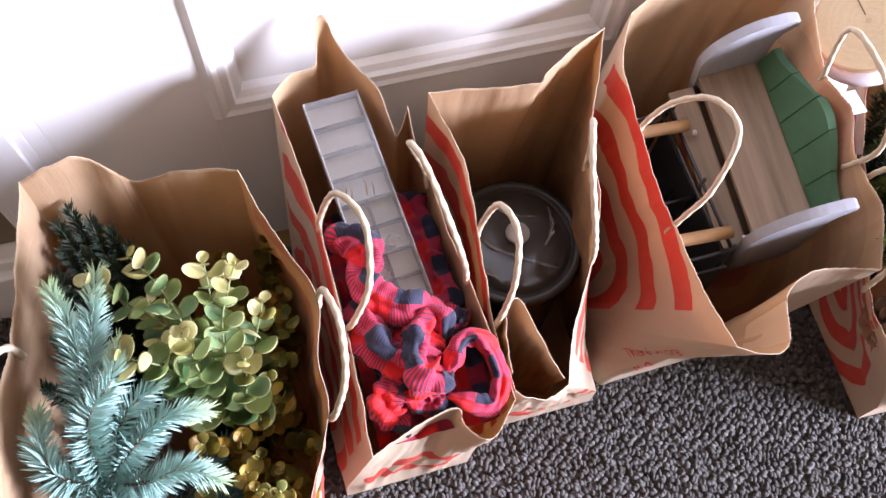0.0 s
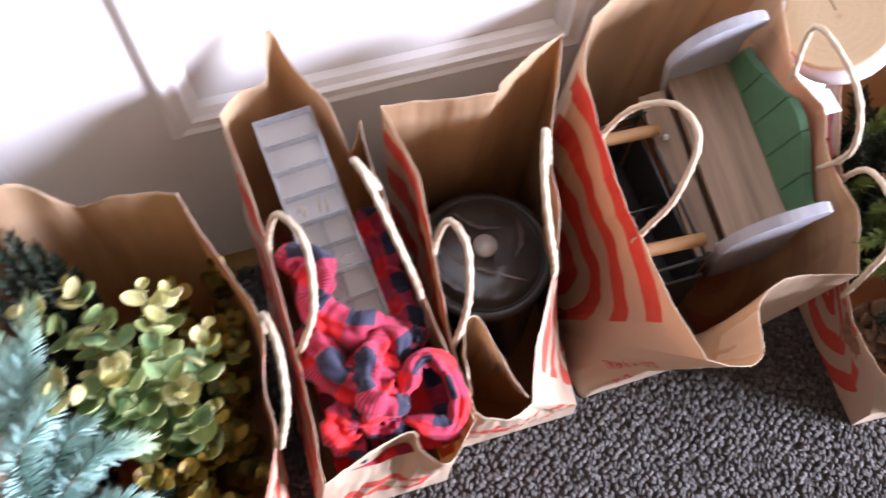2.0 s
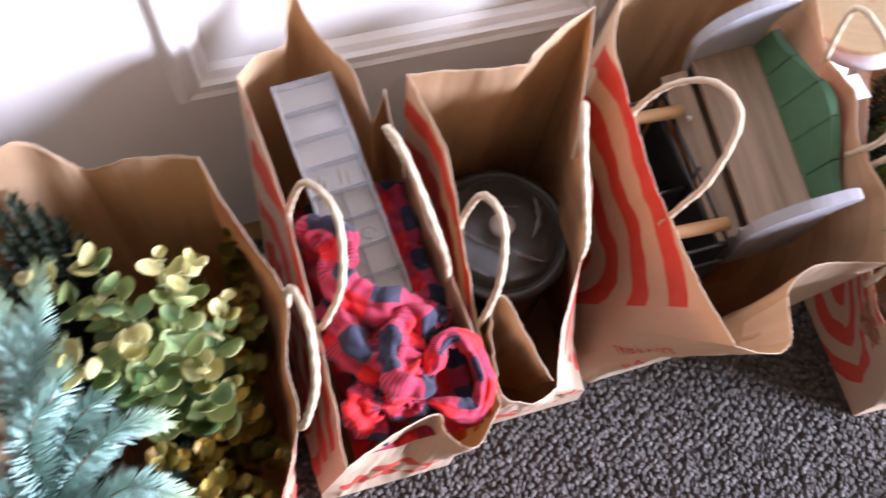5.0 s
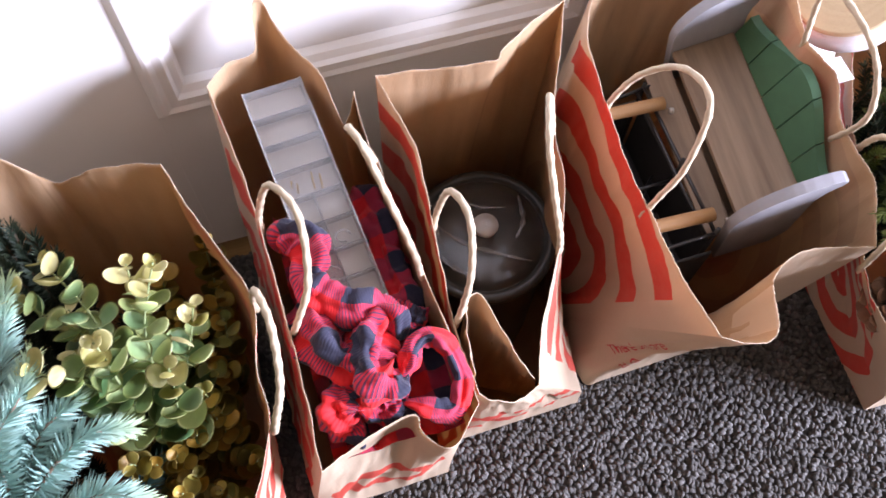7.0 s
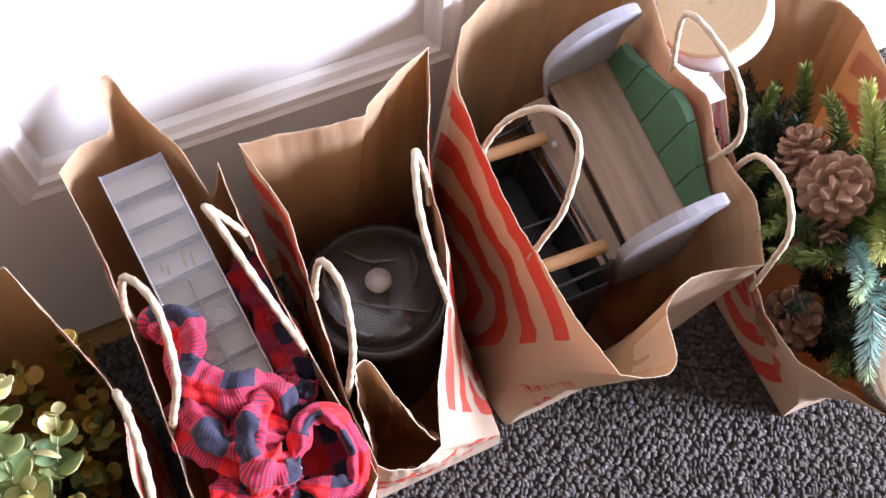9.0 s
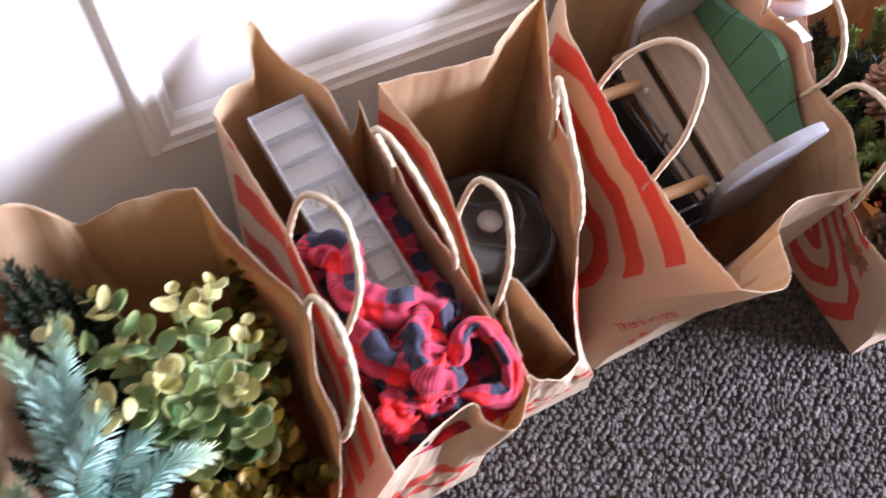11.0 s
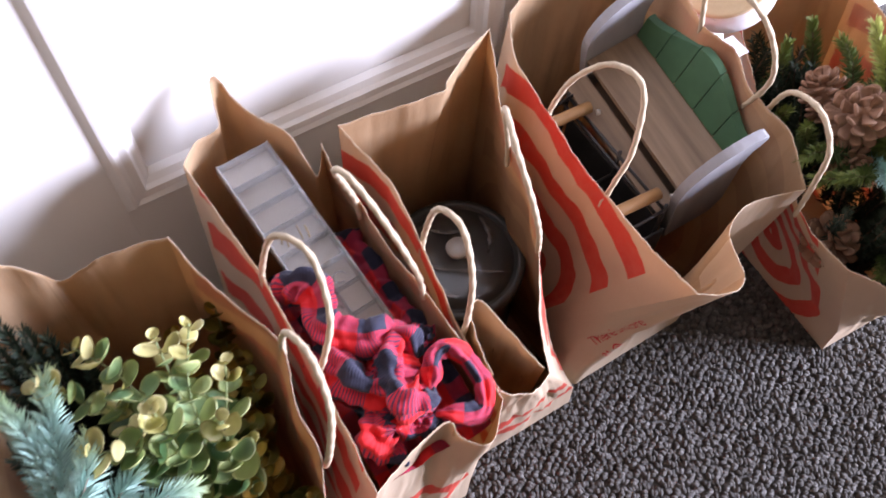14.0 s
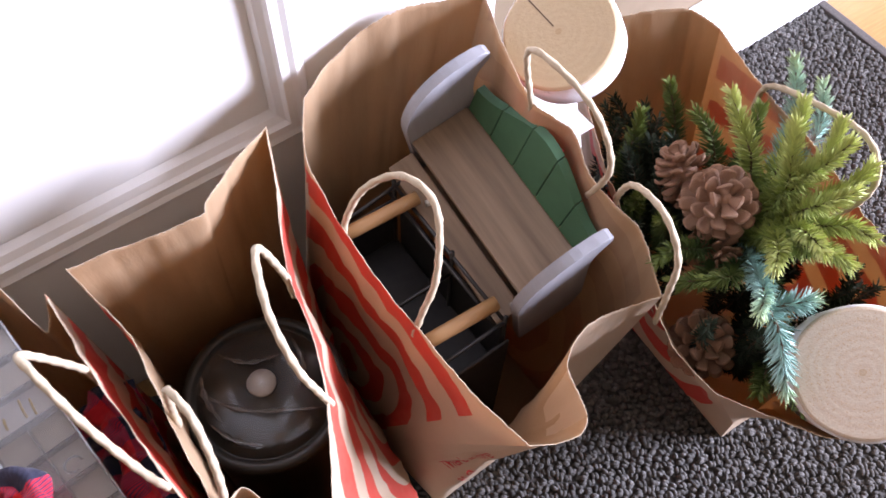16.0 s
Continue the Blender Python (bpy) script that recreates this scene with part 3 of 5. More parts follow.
bag_b = paper_bag(
    "brown kraft paper bag holding a plaid scarf and plastic organiser",
    [(0.08, 0.578, 0.462), (0.09, 0.497, 0.445), (0.093, 0.437, 0.452), (0.096, 0.39, 0.44), (0.096, 0.339, 0.43), (0.095, 0.28, 0.42), (0.091, 0.217, 0.411)],
    [(0.091, 0.217, 0.411), (0.14, 0.235, 0.41), (0.176, 0.24, 0.41), (0.18, 0.222, 0.405), (0.2, 0.206, 0.405), (0.234, 0.236, 0.396)],
    [(0.234, 0.236, 0.396), (0.228, 0.30, 0.41), (0.218, 0.357, 0.436), (0.214, 0.41, 0.43), (0.21, 0.461, 0.45), (0.208, 0.5, 0.44), (0.209, 0.537, 0.457)],
    [(0.209, 0.537, 0.457), (0.195, 0.522, 0.43), (0.19, 0.53, 0.445), (0.182, 0.56, 0.47), (0.168, 0.60, 0.458), (0.157, 0.626, 0.466), (0.151, 0.641, 0.484), (0.143, 0.6435, 0.487), (0.137, 0.634, 0.476), (0.130, 0.611, 0.454), (0.1, 0.60, 0.458), (0.08, 0.578, 0.462)],
    ((0.058, 0.55), (0.058, 0.25), (0.225, 0.25), (0.225, 0.55)), seed=2.0, ring=0.5)
bag_c = paper_bag(
    "brown kraft paper bag holding a jar with a grey lid",
    [(0.232, 0.544, 0.464), (0.247, 0.475, 0.45), (0.244, 0.42, 0.445), (0.238, 0.36, 0.425), (0.236, 0.311, 0.4), (0.237, 0.245, 0.392)],
    [(0.237, 0.245, 0.392), (0.25, 0.236, 0.384), (0.27, 0.233, 0.372), (0.297, 0.243, 0.362)],
    [(0.297, 0.243, 0.362), (0.32, 0.30, 0.385), (0.352, 0.352, 0.418), (0.368, 0.40, 0.45), (0.379, 0.45, 0.445), (0.404, 0.51, 0.45), (0.433, 0.574, 0.47)],
    [(0.433, 0.574, 0.47), (0.39, 0.555, 0.472), (0.352, 0.53, 0.475), (0.34, 0.522, 0.474), (0.28, 0.535, 0.467), (0.232, 0.544, 0.464)],
    ((0.245, 0.585), (0.245, 0.285), (0.418, 0.285), (0.428, 0.585)), seed=3.0, ring=0.5)
for rim, a, b in (([(0.240, 0.262, 0.394), (0.243, 0.295, 0.408), (0.250, 0.322, 0.422)], (0.25, 0.30), (0.27, 0.36)), ([(0.250, 0.322, 0.422), (0.262, 0.322, 0.421), (0.272, 0.293, 0.41), (0.280, 0.268, 0.395), (0.294, 0.249, 0.366)], (0.27, 0.36), (0.36, 0.31))):
    panel('gusset', bag_c, rim, a, b, 0.9, 0.35, 'kraft gusset folded inwards', 7.7)
bag_d = paper_bag(
    "brown kraft paper bag holding a toy bench and wire basket",
    [(0.49, 0.613, 0.432), (0.452, 0.545, 0.435), (0.441, 0.463, 0.435), (0.444, 0.41, 0.415), (0.448, 0.364, 0.406), (0.455, 0.29, 0.395), (0.468, 0.23, 0.383)],
    [(0.468, 0.23, 0.383), (0.5, 0.215, 0.378), (0.522, 0.218, 0.377), (0.53, 0.24, 0.385), (0.539, 0.268, 0.394), (0.583, 0.283, 0.39), (0.653, 0.268, 0.385)],
    [(0.653, 0.268, 0.385), (0.668, 0.32, 0.41), (0.662, 0.345, 0.42), (0.664, 0.39, 0.42), (0.676, 0.433, 0.435), (0.662, 0.473, 0.445), (0.668, 0.522, 0.455), (0.695, 0.60, 0.465)],
    [(0.695, 0.60, 0.465), (0.651, 0.622, 0.46), (0.61, 0.634, 0.46), (0.571, 0.639, 0.45), (0.53, 0.63, 0.44), (0.49, 0.613, 0.432)],
    ((0.438, 0.60), (0.425, 0.385), (0.63, 0.305), (0.63, 0.60)), seed=4.0, mids=((0.433, 0.325), (0.440, 0.303), (0.47, 0.303)))
bag_e = paper_bag(
    "brown kraft paper bag stuffed with fir sprays and pine cones",
    [(0.77, 0.55, 0.43), (0.715, 0.43, 0.39), (0.685, 0.34, 0.365), (0.652, 0.262, 0.355), (0.64, 0.225, 0.358), (0.639, 0.175, 0.36)],
    [(0.639, 0.175, 0.36), (0.655, 0.148, 0.36), (0.675, 0.112, 0.36), (0.695, 0.086, 0.36), (0.73, 0.06, 0.37), (0.80, 0.07, 0.39), (0.84, 0.12, 0.40)],
    [(0.84, 0.12, 0.40), (0.845, 0.184, 0.41), (0.855, 0.237, 0.415), (0.866, 0.294, 0.42), (0.878, 0.374, 0.42), (0.901, 0.456, 0.42)],
    [(0.901, 0.456, 0.42), (0.88, 0.485, 0.435), (0.85, 0.51, 0.43), (0.828, 0.526, 0.42), (0.80, 0.545, 0.42), (0.77, 0.55, 0.43)],
    ((0.80, 0.45), (0.785, 0.158), (0.96, 0.15), (0.97, 0.45)), seed=5.0)

cord([(-0.164, 0.357, 0.49), (-0.166, 0.355, 0.52), (-0.176, 0.335, 0.545), (-0.196, 0.30, 0.55), (-0.2, 0.26, 0.535), (-0.194, 0.235, 0.51), (-0.187, 0.247, 0.47)], bag_a)
cord([(0.076, 0.35, 0.46), (0.078, 0.347, 0.495), (0.083, 0.338, 0.52), (0.088, 0.305, 0.53), (0.083, 0.268, 0.51), (0.07, 0.252, 0.47), (0.064, 0.256, 0.43)], bag_a)
cord([(0.094, 0.437, 0.42), (0.096, 0.437, 0.455), (0.112, 0.425, 0.52), (0.128, 0.385, 0.535), (0.122, 0.345, 0.50), (0.105, 0.332, 0.455), (0.096, 0.339, 0.41)], bag_b)
cord([(0.21, 0.463, 0.42), (0.206, 0.463, 0.455), (0.186, 0.452, 0.53), (0.190, 0.425, 0.545), (0.200, 0.385, 0.52), (0.212, 0.355, 0.47), (0.218, 0.353, 0.42)], bag_b)
cord([(0.244, 0.40, 0.41), (0.247, 0.40, 0.445), (0.253, 0.388, 0.50), (0.258, 0.355, 0.51), (0.252, 0.325, 0.47), (0.242, 0.313, 0.42), (0.237, 0.313, 0.38)], bag_c)
cord([(0.377, 0.447, 0.41), (0.374, 0.447, 0.45), (0.356, 0.437, 0.525), (0.338, 0.39, 0.525), (0.336, 0.356, 0.49), (0.345, 0.348, 0.44), (0.354, 0.352, 0.39)], bag_c)
cord([(0.443, 0.468, 0.40), (0.446, 0.470, 0.435), (0.463, 0.462, 0.482), (0.484, 0.436, 0.515), (0.488, 0.395, 0.518), (0.472, 0.370, 0.462), (0.455, 0.366, 0.418), (0.448, 0.368, 0.38)], bag_d)
cord([(0.664, 0.478, 0.40), (0.661, 0.478, 0.435), (0.645, 0.478, 0.52), (0.648, 0.44, 0.53), (0.655, 0.395, 0.51), (0.660, 0.37, 0.46), (0.665, 0.388, 0.39)], bag_d)
cord([(0.688, 0.366, 0.36), (0.680, 0.366, 0.402), (0.668, 0.346, 0.456), (0.655, 0.302, 0.478), (0.648, 0.270, 0.456), (0.645, 0.262, 0.41), (0.653, 0.262, 0.34)], bag_e)
cord([(0.876, 0.372, 0.39), (0.878, 0.37, 0.425), (0.868, 0.33, 0.455), (0.862, 0.265, 0.475), (0.852, 0.232, 0.465), (0.850, 0.225, 0.43), (0.855, 0.237, 0.38)], bag_e)


# writing printed low on the front of one bag
front = [c for c in bag_d.children if c.name.startswith("gusset")][0]
paper = BVHTree.FromPolygons([v.co.copy() for v in front.data.vertices], [tuple(p.vertices) for p in front.data.polygons])
P0, P1 = Vector((0.450, 0.304, 0.130)), Vector((0.478, 0.259, 0.257))
INK_R = (P1 - P0).normalized()
INK_W = Vector((-0.86, -0.45, 0.10))
INK_W = (INK_W - INK_R * INK_W.dot(INK_R)).normalized()
INK_U = INK_W.cross(INK_R)
INK = Matrix((INK_R, INK_U, INK_W)).transposed().to_4x4()


def printed(name, me, at, label):
    """Lays a flat print on the paper, a hair proud of it."""
    for v in me.vertices:
        q = Vector(at) + INK.to_3x3() @ v.co
        hit = paper.ray_cast(q + INK_W * 0.02, -INK_W)[0]
        v.co = (hit if hit is not None else q) + INK_W * 0.0006
    me.materials.clear()
    me.materials.append(M_RED)
    ob = new(name, me)
    ob.parent = bag_d
    ob.matrix_basis = Matrix.Translation(-Vector(bag_d.location))
    return tagged(ob, label)


def writing(text, size, at):
    cu = bpy.data.curves.new("lettering", 'FONT')
    cu.body, cu.size = text, size
    tmp = bpy.data.objects.new("lettering", cu)
    scene.collection.objects.link(tmp)
    bpy.context.view_layer.update()
    me = bpy.data.meshes.new_from_object(tmp.evaluated_get(bpy.context.evaluated_depsgraph_get()))
    bpy.data.objects.remove(tmp)
    return printed("lettering", me, at, "small red printed words")


writing("There's more", 0.0215, P0)
LINE = P0 - INK_U * 0.023
writing("at", 0.0215, LINE)
writing(".com", 0.0215, LINE + INK_R * 0.047)
bm = bmesh.new()
for r0, r1 in ((0.0062, 0.0085), (0.0, 0.0035)):
    for i in range(24):
        a0, a1 = 2 * math.pi * i / 24, 2 * math.pi * (i + 1) / 24
        pts = [(r1 * math.cos(a0), r1 * math.sin(a0)), (r1 * math.cos(a1), r1 * math.sin(a1)), (r0 * math.cos(a1), r0 * math.sin(a1)), (r0 * math.cos(a0), r0 * math.sin(a0))]
        bm.faces.new([bm.verts.new((x, y, 0)) for x, y in (pts if r0 else pts[:3])])
dot = bpy.data.meshes.new("printed_ring")
bm.to_mesh(dot)
bm.free()
printed("printed_ring", dot, LINE + INK_R * 0.034 + INK_U * 0.006, "small red ring and dot")


# ---- contents: jar ----
def lathe(profile, n=48, cap=True):
    bm = bmesh.new()
    rows = [[bm.verts.new((r * math.cos(2 * math.pi * i / n), r * math.sin(2 * math.pi * i / n), z)) for i in range(n)] for r, z in profile]
    for a, b in zip(rows, rows[1:]):
        for i in range(n):
            bm.faces.new((a[i], a[(i + 1) % n], b[(i + 1) % n], b[i]))
    if cap:
        bm.faces.new(rows[0][::-1])
        bm.faces.new(rows[-1])
    return bm


JX, JY, JZ = 0.322, 0.447, 0.262
jar = thing("lidded_jar", "dark round jar with a smoked grey lid in clear wrap", "jar", (JX, JY, 0.0045))
at_jar = Matrix.Translation((JX, JY, 0))
part("body", lathe([(0.066, 0.0103), (0.072, 0.016), (0.074, 0.05), (0.075, 0.22), (0.070, 0.244), (0.070, JZ - 0.014)]), M_JAR, jar, smooth=True, m=at_jar)
jar_lid = part("lid", lathe([(0.0705, JZ - 0.016), (0.080, JZ - 0.015), (0.0825, JZ - 0.009), (0.0820, JZ - 0.002), (0.0790, JZ + 0.0005), (0.0715, JZ + 0.001), (0.0700, JZ - 0.004), (0.0672, JZ - 0.004), (0.0658, JZ + 0.002), (0.04, JZ + 0.006), (0.012, JZ + 0.0075)], 72), M_LID, jar, "smoked grey lid with a sunk ring", smooth=True, m=at_jar)
part("knob", lathe([(0.006, JZ + 0.008), (0.007, JZ + 0.014), (0.0135, JZ + 0.017), (0.0145, JZ + 0.021), (0.0135, JZ + 0.0235), (0.004, JZ + 0.0242)], 28), M_KNOB, jar_lid, "round brushed metal knob", smooth=True, m=at_jar)
bm = bmesh.new()
N = 26
gv = [[None] * (N + 1) for _ in range(N + 1)]
for i in range(N + 1):
    for j in range(N + 1):
        x, y = (i / N - 0.5) * 0.135, (j / N - 0.5) * 0.135
        z = JZ + 0.0115 - 0.07 * (x * x + y * y) / 0.08 + 0.004 * abs(noise.noise((x * 40, y * 28, 2.0))) + max(0, 0.0145 - 0.55 * math.hypot(x, y))
        gv[i][j] = bm.verts.new((JX + x, JY + y, z))
for i in range(N):
    for j in range(N):
        x, y = (i / N - 0.5) * 0.135, (j / N - 0.5) * 0.135
        if math.hypot(x, y) < 0.064:
            bm.faces.new((gv[i][j], gv[i + 1][j], gv[i + 1][j + 1], gv[i][j + 1]))
bmesh.ops.delete(bm, geom=[v for v in bm.verts if not v.link_faces], context='VERTS')
part("wrap", bm, M_WRAP, jar, "crinkled clear plastic wrap", smooth=True)

# wrap creases as pale strips that stand for streak highlights
for pts in ([(-0.055, 0.03), (-0.03, -0.008), (0.0, -0.03), (0.035, -0.05)], [(-0.02, 0.055), (0.0, 0.03), (0.03, 0.02)], [(-0.06, -0.005), (-0.05, -0.03), (-0.03, -0.05)], [(0.03, -0.02), (0.045, 0.0), (0.05, 0.03)], [(-0.045, 0.045), (-0.052, 0.02), (-0.05, -0.01)]):
    path = spline([(JX + x, JY + y, JZ + 0.0125 - 0.07 * (x * x + y * y) / 0.08) for x, y in pts], 30)
    part("crease", sweep(path, [(0.0006, -0.0022), (0.0009, 0), (0.0006, 0.0026), (0, 0.0004)], scale=lambda w: 0.3 + math.sin(math.pi * w) * (0.8 + 0.5 * math.sin(23 * w))), M_CREASE_GLINT, jar, "crease in the clear wrap, its highlight put into the colour", smooth=True)

# ---- contents: toy bench and wire basket ----
bench = thing("toy_bench", "small wooden bench with grey ends and green back", "toy bench", (0.6, 0.455, 0.3))
BM = Matrix.Translation((0.575, 0.458, 0.338)) @ Matrix.Rotation(radians(7.5), 4, 'X') @ Matrix.Rotation(radians(-14), 4, 'Y') @ Matrix.Rotation(radians(-2), 4, 'Z')
L = 0.103
bm = box(0.0, 0.070, -L, L, -0.010, 0.0, 0.0015, 2)
part("seat", bm, M_SEAT, bench, "weathered brown wooden seat plank", m=BM)
part("apron", box(-0.034, -0.003, -L, L, -0.032, -0.023, 0.0015, 2), M_SEAT, bench, "weathered brown wooden rail", m=BM)
part("lower_shelf", box(-0.010, 0.06, -L, L, -0.085, -0.077, 0.0015, 2), M_SEAT, bench, m=BM)


def bench_end(y0, y1, dx):
    prof = [(-0.010, -0.11), (-0.010, 0.018)]
    for k in range(13):
        a = math.pi * (1.0 - 0.5 * k / 12)
        prof.append((0.062 + 0.072 * math.cos(a), 0.018 + 0.068 * math.sin(a)))
    prof += [(0.080, 0.085), (0.091, 0.083), (0.096, 0.077), (0.096, 0.069), (0.080, 0.058), (0.074, 0.046), (0.072, 0.03), (0.072, -0.11)]
    bm = bmesh.new()
    a = [bm.verts.new((x + dx, y0, z)) for x, z in prof]
    b = [bm.verts.new((x + dx, y1, z)) for x, z in prof]
    bm.faces.new(a)
    bm.faces.new(b[::-1])
    for i in range(len(prof)):
        j = (i + 1) % len(prof)
        bm.faces.new((a[i], a[j], b[j], b[i]))
    bmesh.ops.bevel(bm, geom=[e for e in bm.edges if abs(e.verts[0].co.y - e.verts[1].co.y) < 1e-6], offset=0.0012, segments=1, affect='EDGES')
    part("end_panel", bm, M_GREY, bench, "pale grey washed wooden end", m=BM)


bench_end(-L - 0.012, -L, -0.006)
bench_end(L, L + 0.012, 0.008)
for i in range(5):                                    # upright boards of the arched back
    y0, y1 = -L + 0.002 + i * (2 * L - 0.004) / 5, -L + 0.002 + (i + 1) * (2 * L - 0.004) / 5 - 0.0012
    bm = bmesh.new()
    prof = [(y0, 0.0)] + [(y1, 0.0)]
    for k in range(7):
        y = y1 + (y0 - y1) * k / 6
        prof.append((y, 0.030 + 0.034 * (0.5 + 0.5 * math.cos(math.pi * min(1, abs(y) / (L * 0.98))))))
    lo = [bm.verts.new((0.070 + z * 0.42, y, z)) for y, z in prof]
    hi = [bm.verts.new((0.079 + z * 0.42, y, z)) for y, z in prof]
    bm.faces.new(lo)
    bm.faces.new(hi[::-1])
    for k in range(len(prof)):
        j = (k + 1) % len(prof)
        bm.faces.new((lo[k], lo[j], hi[j], hi[k]))
    part("back_board", bm, M_GREEN, bench, "green painted back board", m=BM)

basket = thing("wire_basket", "black wire basket with pine dowel handles", "basket", (0.51, 0.44, 0.01))
for y, x1 in ((0.512, 0.552), (0.368, 0.545)):
    part("dowel", sweep(spline([(0.462, y + 0.006, 0.328), (x1, y, 0.33)], 4), circle(0.0075, 14)), M_DOWEL, basket, "orange pine dowel handle", smooth=True)
for a, b in (((0.462, 0.535, 0.318), (0.556, 0.545, 0.318)), ((0.545, 0.545, 0.320), (0.545, 0.352, 0.315)), ((0.538, 0.545, 0.312), (0.538, 0.352, 0.306)), ((0.462, 0.535, 0.315), (0.462, 0.352, 0.312)), ((0.462, 0.352, 0.312), (0.545, 0.352, 0.315)), ((0.462, 0.44, 0.28), (0.545, 0.44, 0.28)), ((0.47, 0.40, 0.24), (0.545, 0.47, 0.24))):
    part("wire", sweep(spline([a, b], 3), circle(0.0022, 8)), M_WIRE, basket, smooth=True)
for x, y in ((0.545, 0.545), (0.545, 0.352), (0.462, 0.535), (0.462, 0.352), (0.545, 0.44), (0.462, 0.44)):
    part("wire", sweep(spline([(x, y, 0.02), (x, y, 0.326)], 3), circle(0.0025, 8)), M_WIRE, basket, smooth=True)
part("tray", box(0.462, 0.545, 0.352, 0.54, 0.02, 0.028, 0.002, 1), M_WIRE, basket)
# black panels added to keep the inside of the basket dark
for a, b, c, d in ((0.450, 0.4535, 0.352, 0.54), (0.5475, 0.551, 0.352, 0.54), (0.454, 0.547, 0.342, 0.3455), (0.454, 0.547, 0.5475, 0.551)):
    part("inner_panel", box(a, b, c, d, 0.03, 0.285, 0.001, 1), M_BLACK, basket, "black panel added inside the basket")
part("inner_panel", box(0.454, 0.547, 0.346, 0.547, 0.20, 0.206, 0.002, 1), M_BLACK, basket, "black panel added inside the basket")
for y in (0.512, 0.368):
    part("end_cap", sweep(spline([(0.556, y - 0.010, 0.327), (0.560, y - 0.011, 0.327)], 2), circle(0.0035, 10)), M_KNOB, basket, "small steel end cap", smooth=True)

# ---- contents: plastic organiser ----
org = thing("plastic_organiser", "clear plastic organiser box with a row of compartments", "organiser box", (0.14, 0.46, 0.42))
p0, p1 = Vector((0.137, 0.574, 0.4455)), Vector((0.158, 0.350, 0.404))
ay = (p0 - p1).normalized()
ax = (Vector((1, 0, -0.05)) - ay * Vector((1, 0, -0.05)).dot(ay)).normalized()
OM = Matrix.Translation((p0 + p1) / 2) @ Matrix((ax, ay, ax.cross(ay))).transposed().to_4x4()
OW, OL, OD = 0.029, (p0 - p1).length / 2, 0.018
part("lid", box(-OW, OW, -OL, OL, -0.0016, 0.0, 0.0005, 1), M_PLASTIC, org, "clear plastic lid", m=OM)
part("base", box(-OW + 0.001, OW - 0.001, -OL + 0.001, OL - 0.001, -OD, -OD + 0.0018), M_INSERT, org, "pale beige tray floor", m=OM)
for x in (-OW, OW - 0.0016):
    part("side_wall", box(x, x + 0.0016, -OL, OL, -OD, -0.0020), M_PLASTIC_EDGE, org, m=OM)
CELLS = 8
for i in range(CELLS + 1):
    y = -OL + i * (2 * OL - 0.0014) / CELLS
    part("divider", box(-OW + 0.0018, OW - 0.0018, y, y + 0.0014, -OD + 0.002, -0.0020), M_PLASTIC_EDGE, org, m=OM)
part("divider", box(-0.0006, 0.0006, -OL + 0.003, -0.001, -OD + 0.002, -0.0045), M_PLASTIC_EDGE, org, m=OM)
for x in (-OW - 0.0004, OW - 0.0012):                 # moulded rim of the lid
    part("lid_rim", box(x, x + 0.0016, -OL, OL, -0.0018, 0.0012, 0.0004, 1), M_PLASTIC_EDGE, org, m=OM)
M_GOLD = simple("gold_clip", (0.50, 0.33, 0.10), (0.66, 0.46, 0.17), 80, 0.35, 0.1, metal=0.8)
yc = -OL + 4.5 * 2 * OL / CELLS
for x, dy, ln in ((-0.016, 0.003, 0.007), (-0.012, -0.002, 0.009), (0.004, 0.001, 0.016), (0.011, -0.002, 0.014)):
    part("clip", sweep(spline([(x, yc + dy - ln / 2, -OD + 0.006), (x + 0.001, yc + dy, -OD + 0.009), (x + 0.002, yc + dy + ln / 2, -OD + 0.007)], 8), circle(0.0011, 6)), M_GOLD, org, "small gold clip", smooth=True, m=OM)
for x, k in ((-0.010, 1.4), (0.012, 2.4)):
    yk = -OL + k * 2 * OL / CELLS
    path = [Vector((x + 0.007 * math.cos(a), yk + 0.006 * math.sin(a), -OD + 0.006 + 0.0006 * a)) for a in [0.35 * q for q in range(15)]]
    part("clip", sweep(path, circle(0.0008, 6)), M_PLASTIC_EDGE, org, "small clear hook", smooth=True, m=OM)


# ---- contents: plaid scarf ----
scarf = thing("plaid_scarf", "crumpled red and navy plaid knit scarf with ruffles", "scarf", (0.165, 0.35, 0.3))


def cloth_sheet(name, x0, x1, y0, y1, nx, ny, height, label=""):
    bm = bmesh.new()
    uvl = bm.loops.layers.uv.new("cloth")
    g = [[bm.verts.new(height(x0 + (x1 - x0) * i / nx, y0 + (y1 - y0) * j / ny)) for j in range(ny + 1)] for i in range(nx + 1)]
    for i in range(nx):
        for j in range(ny):
            f = bm.faces.new((g[i][j], g[i + 1][j], g[i + 1][j + 1], g[i][j + 1]))
            f.smooth = True
            for lp, (a, b) in zip(f.loops, ((i, j), (i + 1, j), (i + 1, j + 1), (i, j + 1))):
                lp[uvl].uv = ((x1 - x0) * a / nx * 1.5 + 0.01, (y1 - y0) * b / ny * 1.5 + 0.01)
    return part(name, bm, M_PLAID, scarf, label)


def heap(x, y):
    ridge = 1 - abs(noise.noise((x * 26 + y * 6, y * 17, 0.7)))
    z = 0.312 + 0.028 * ridge + 0.018 * noise.noise((x * 60, y * 45, 3.1)) + 0.03 * max(0, (0.36 - y) / 0.13)
    return (x, y, z - 0.06 * max(0, (y - 0.42) / 0.1))


cloth_sheet("body", 0.101, 0.222, 0.232, 0.53, 90, 150, heap, "crumpled plaid knit")


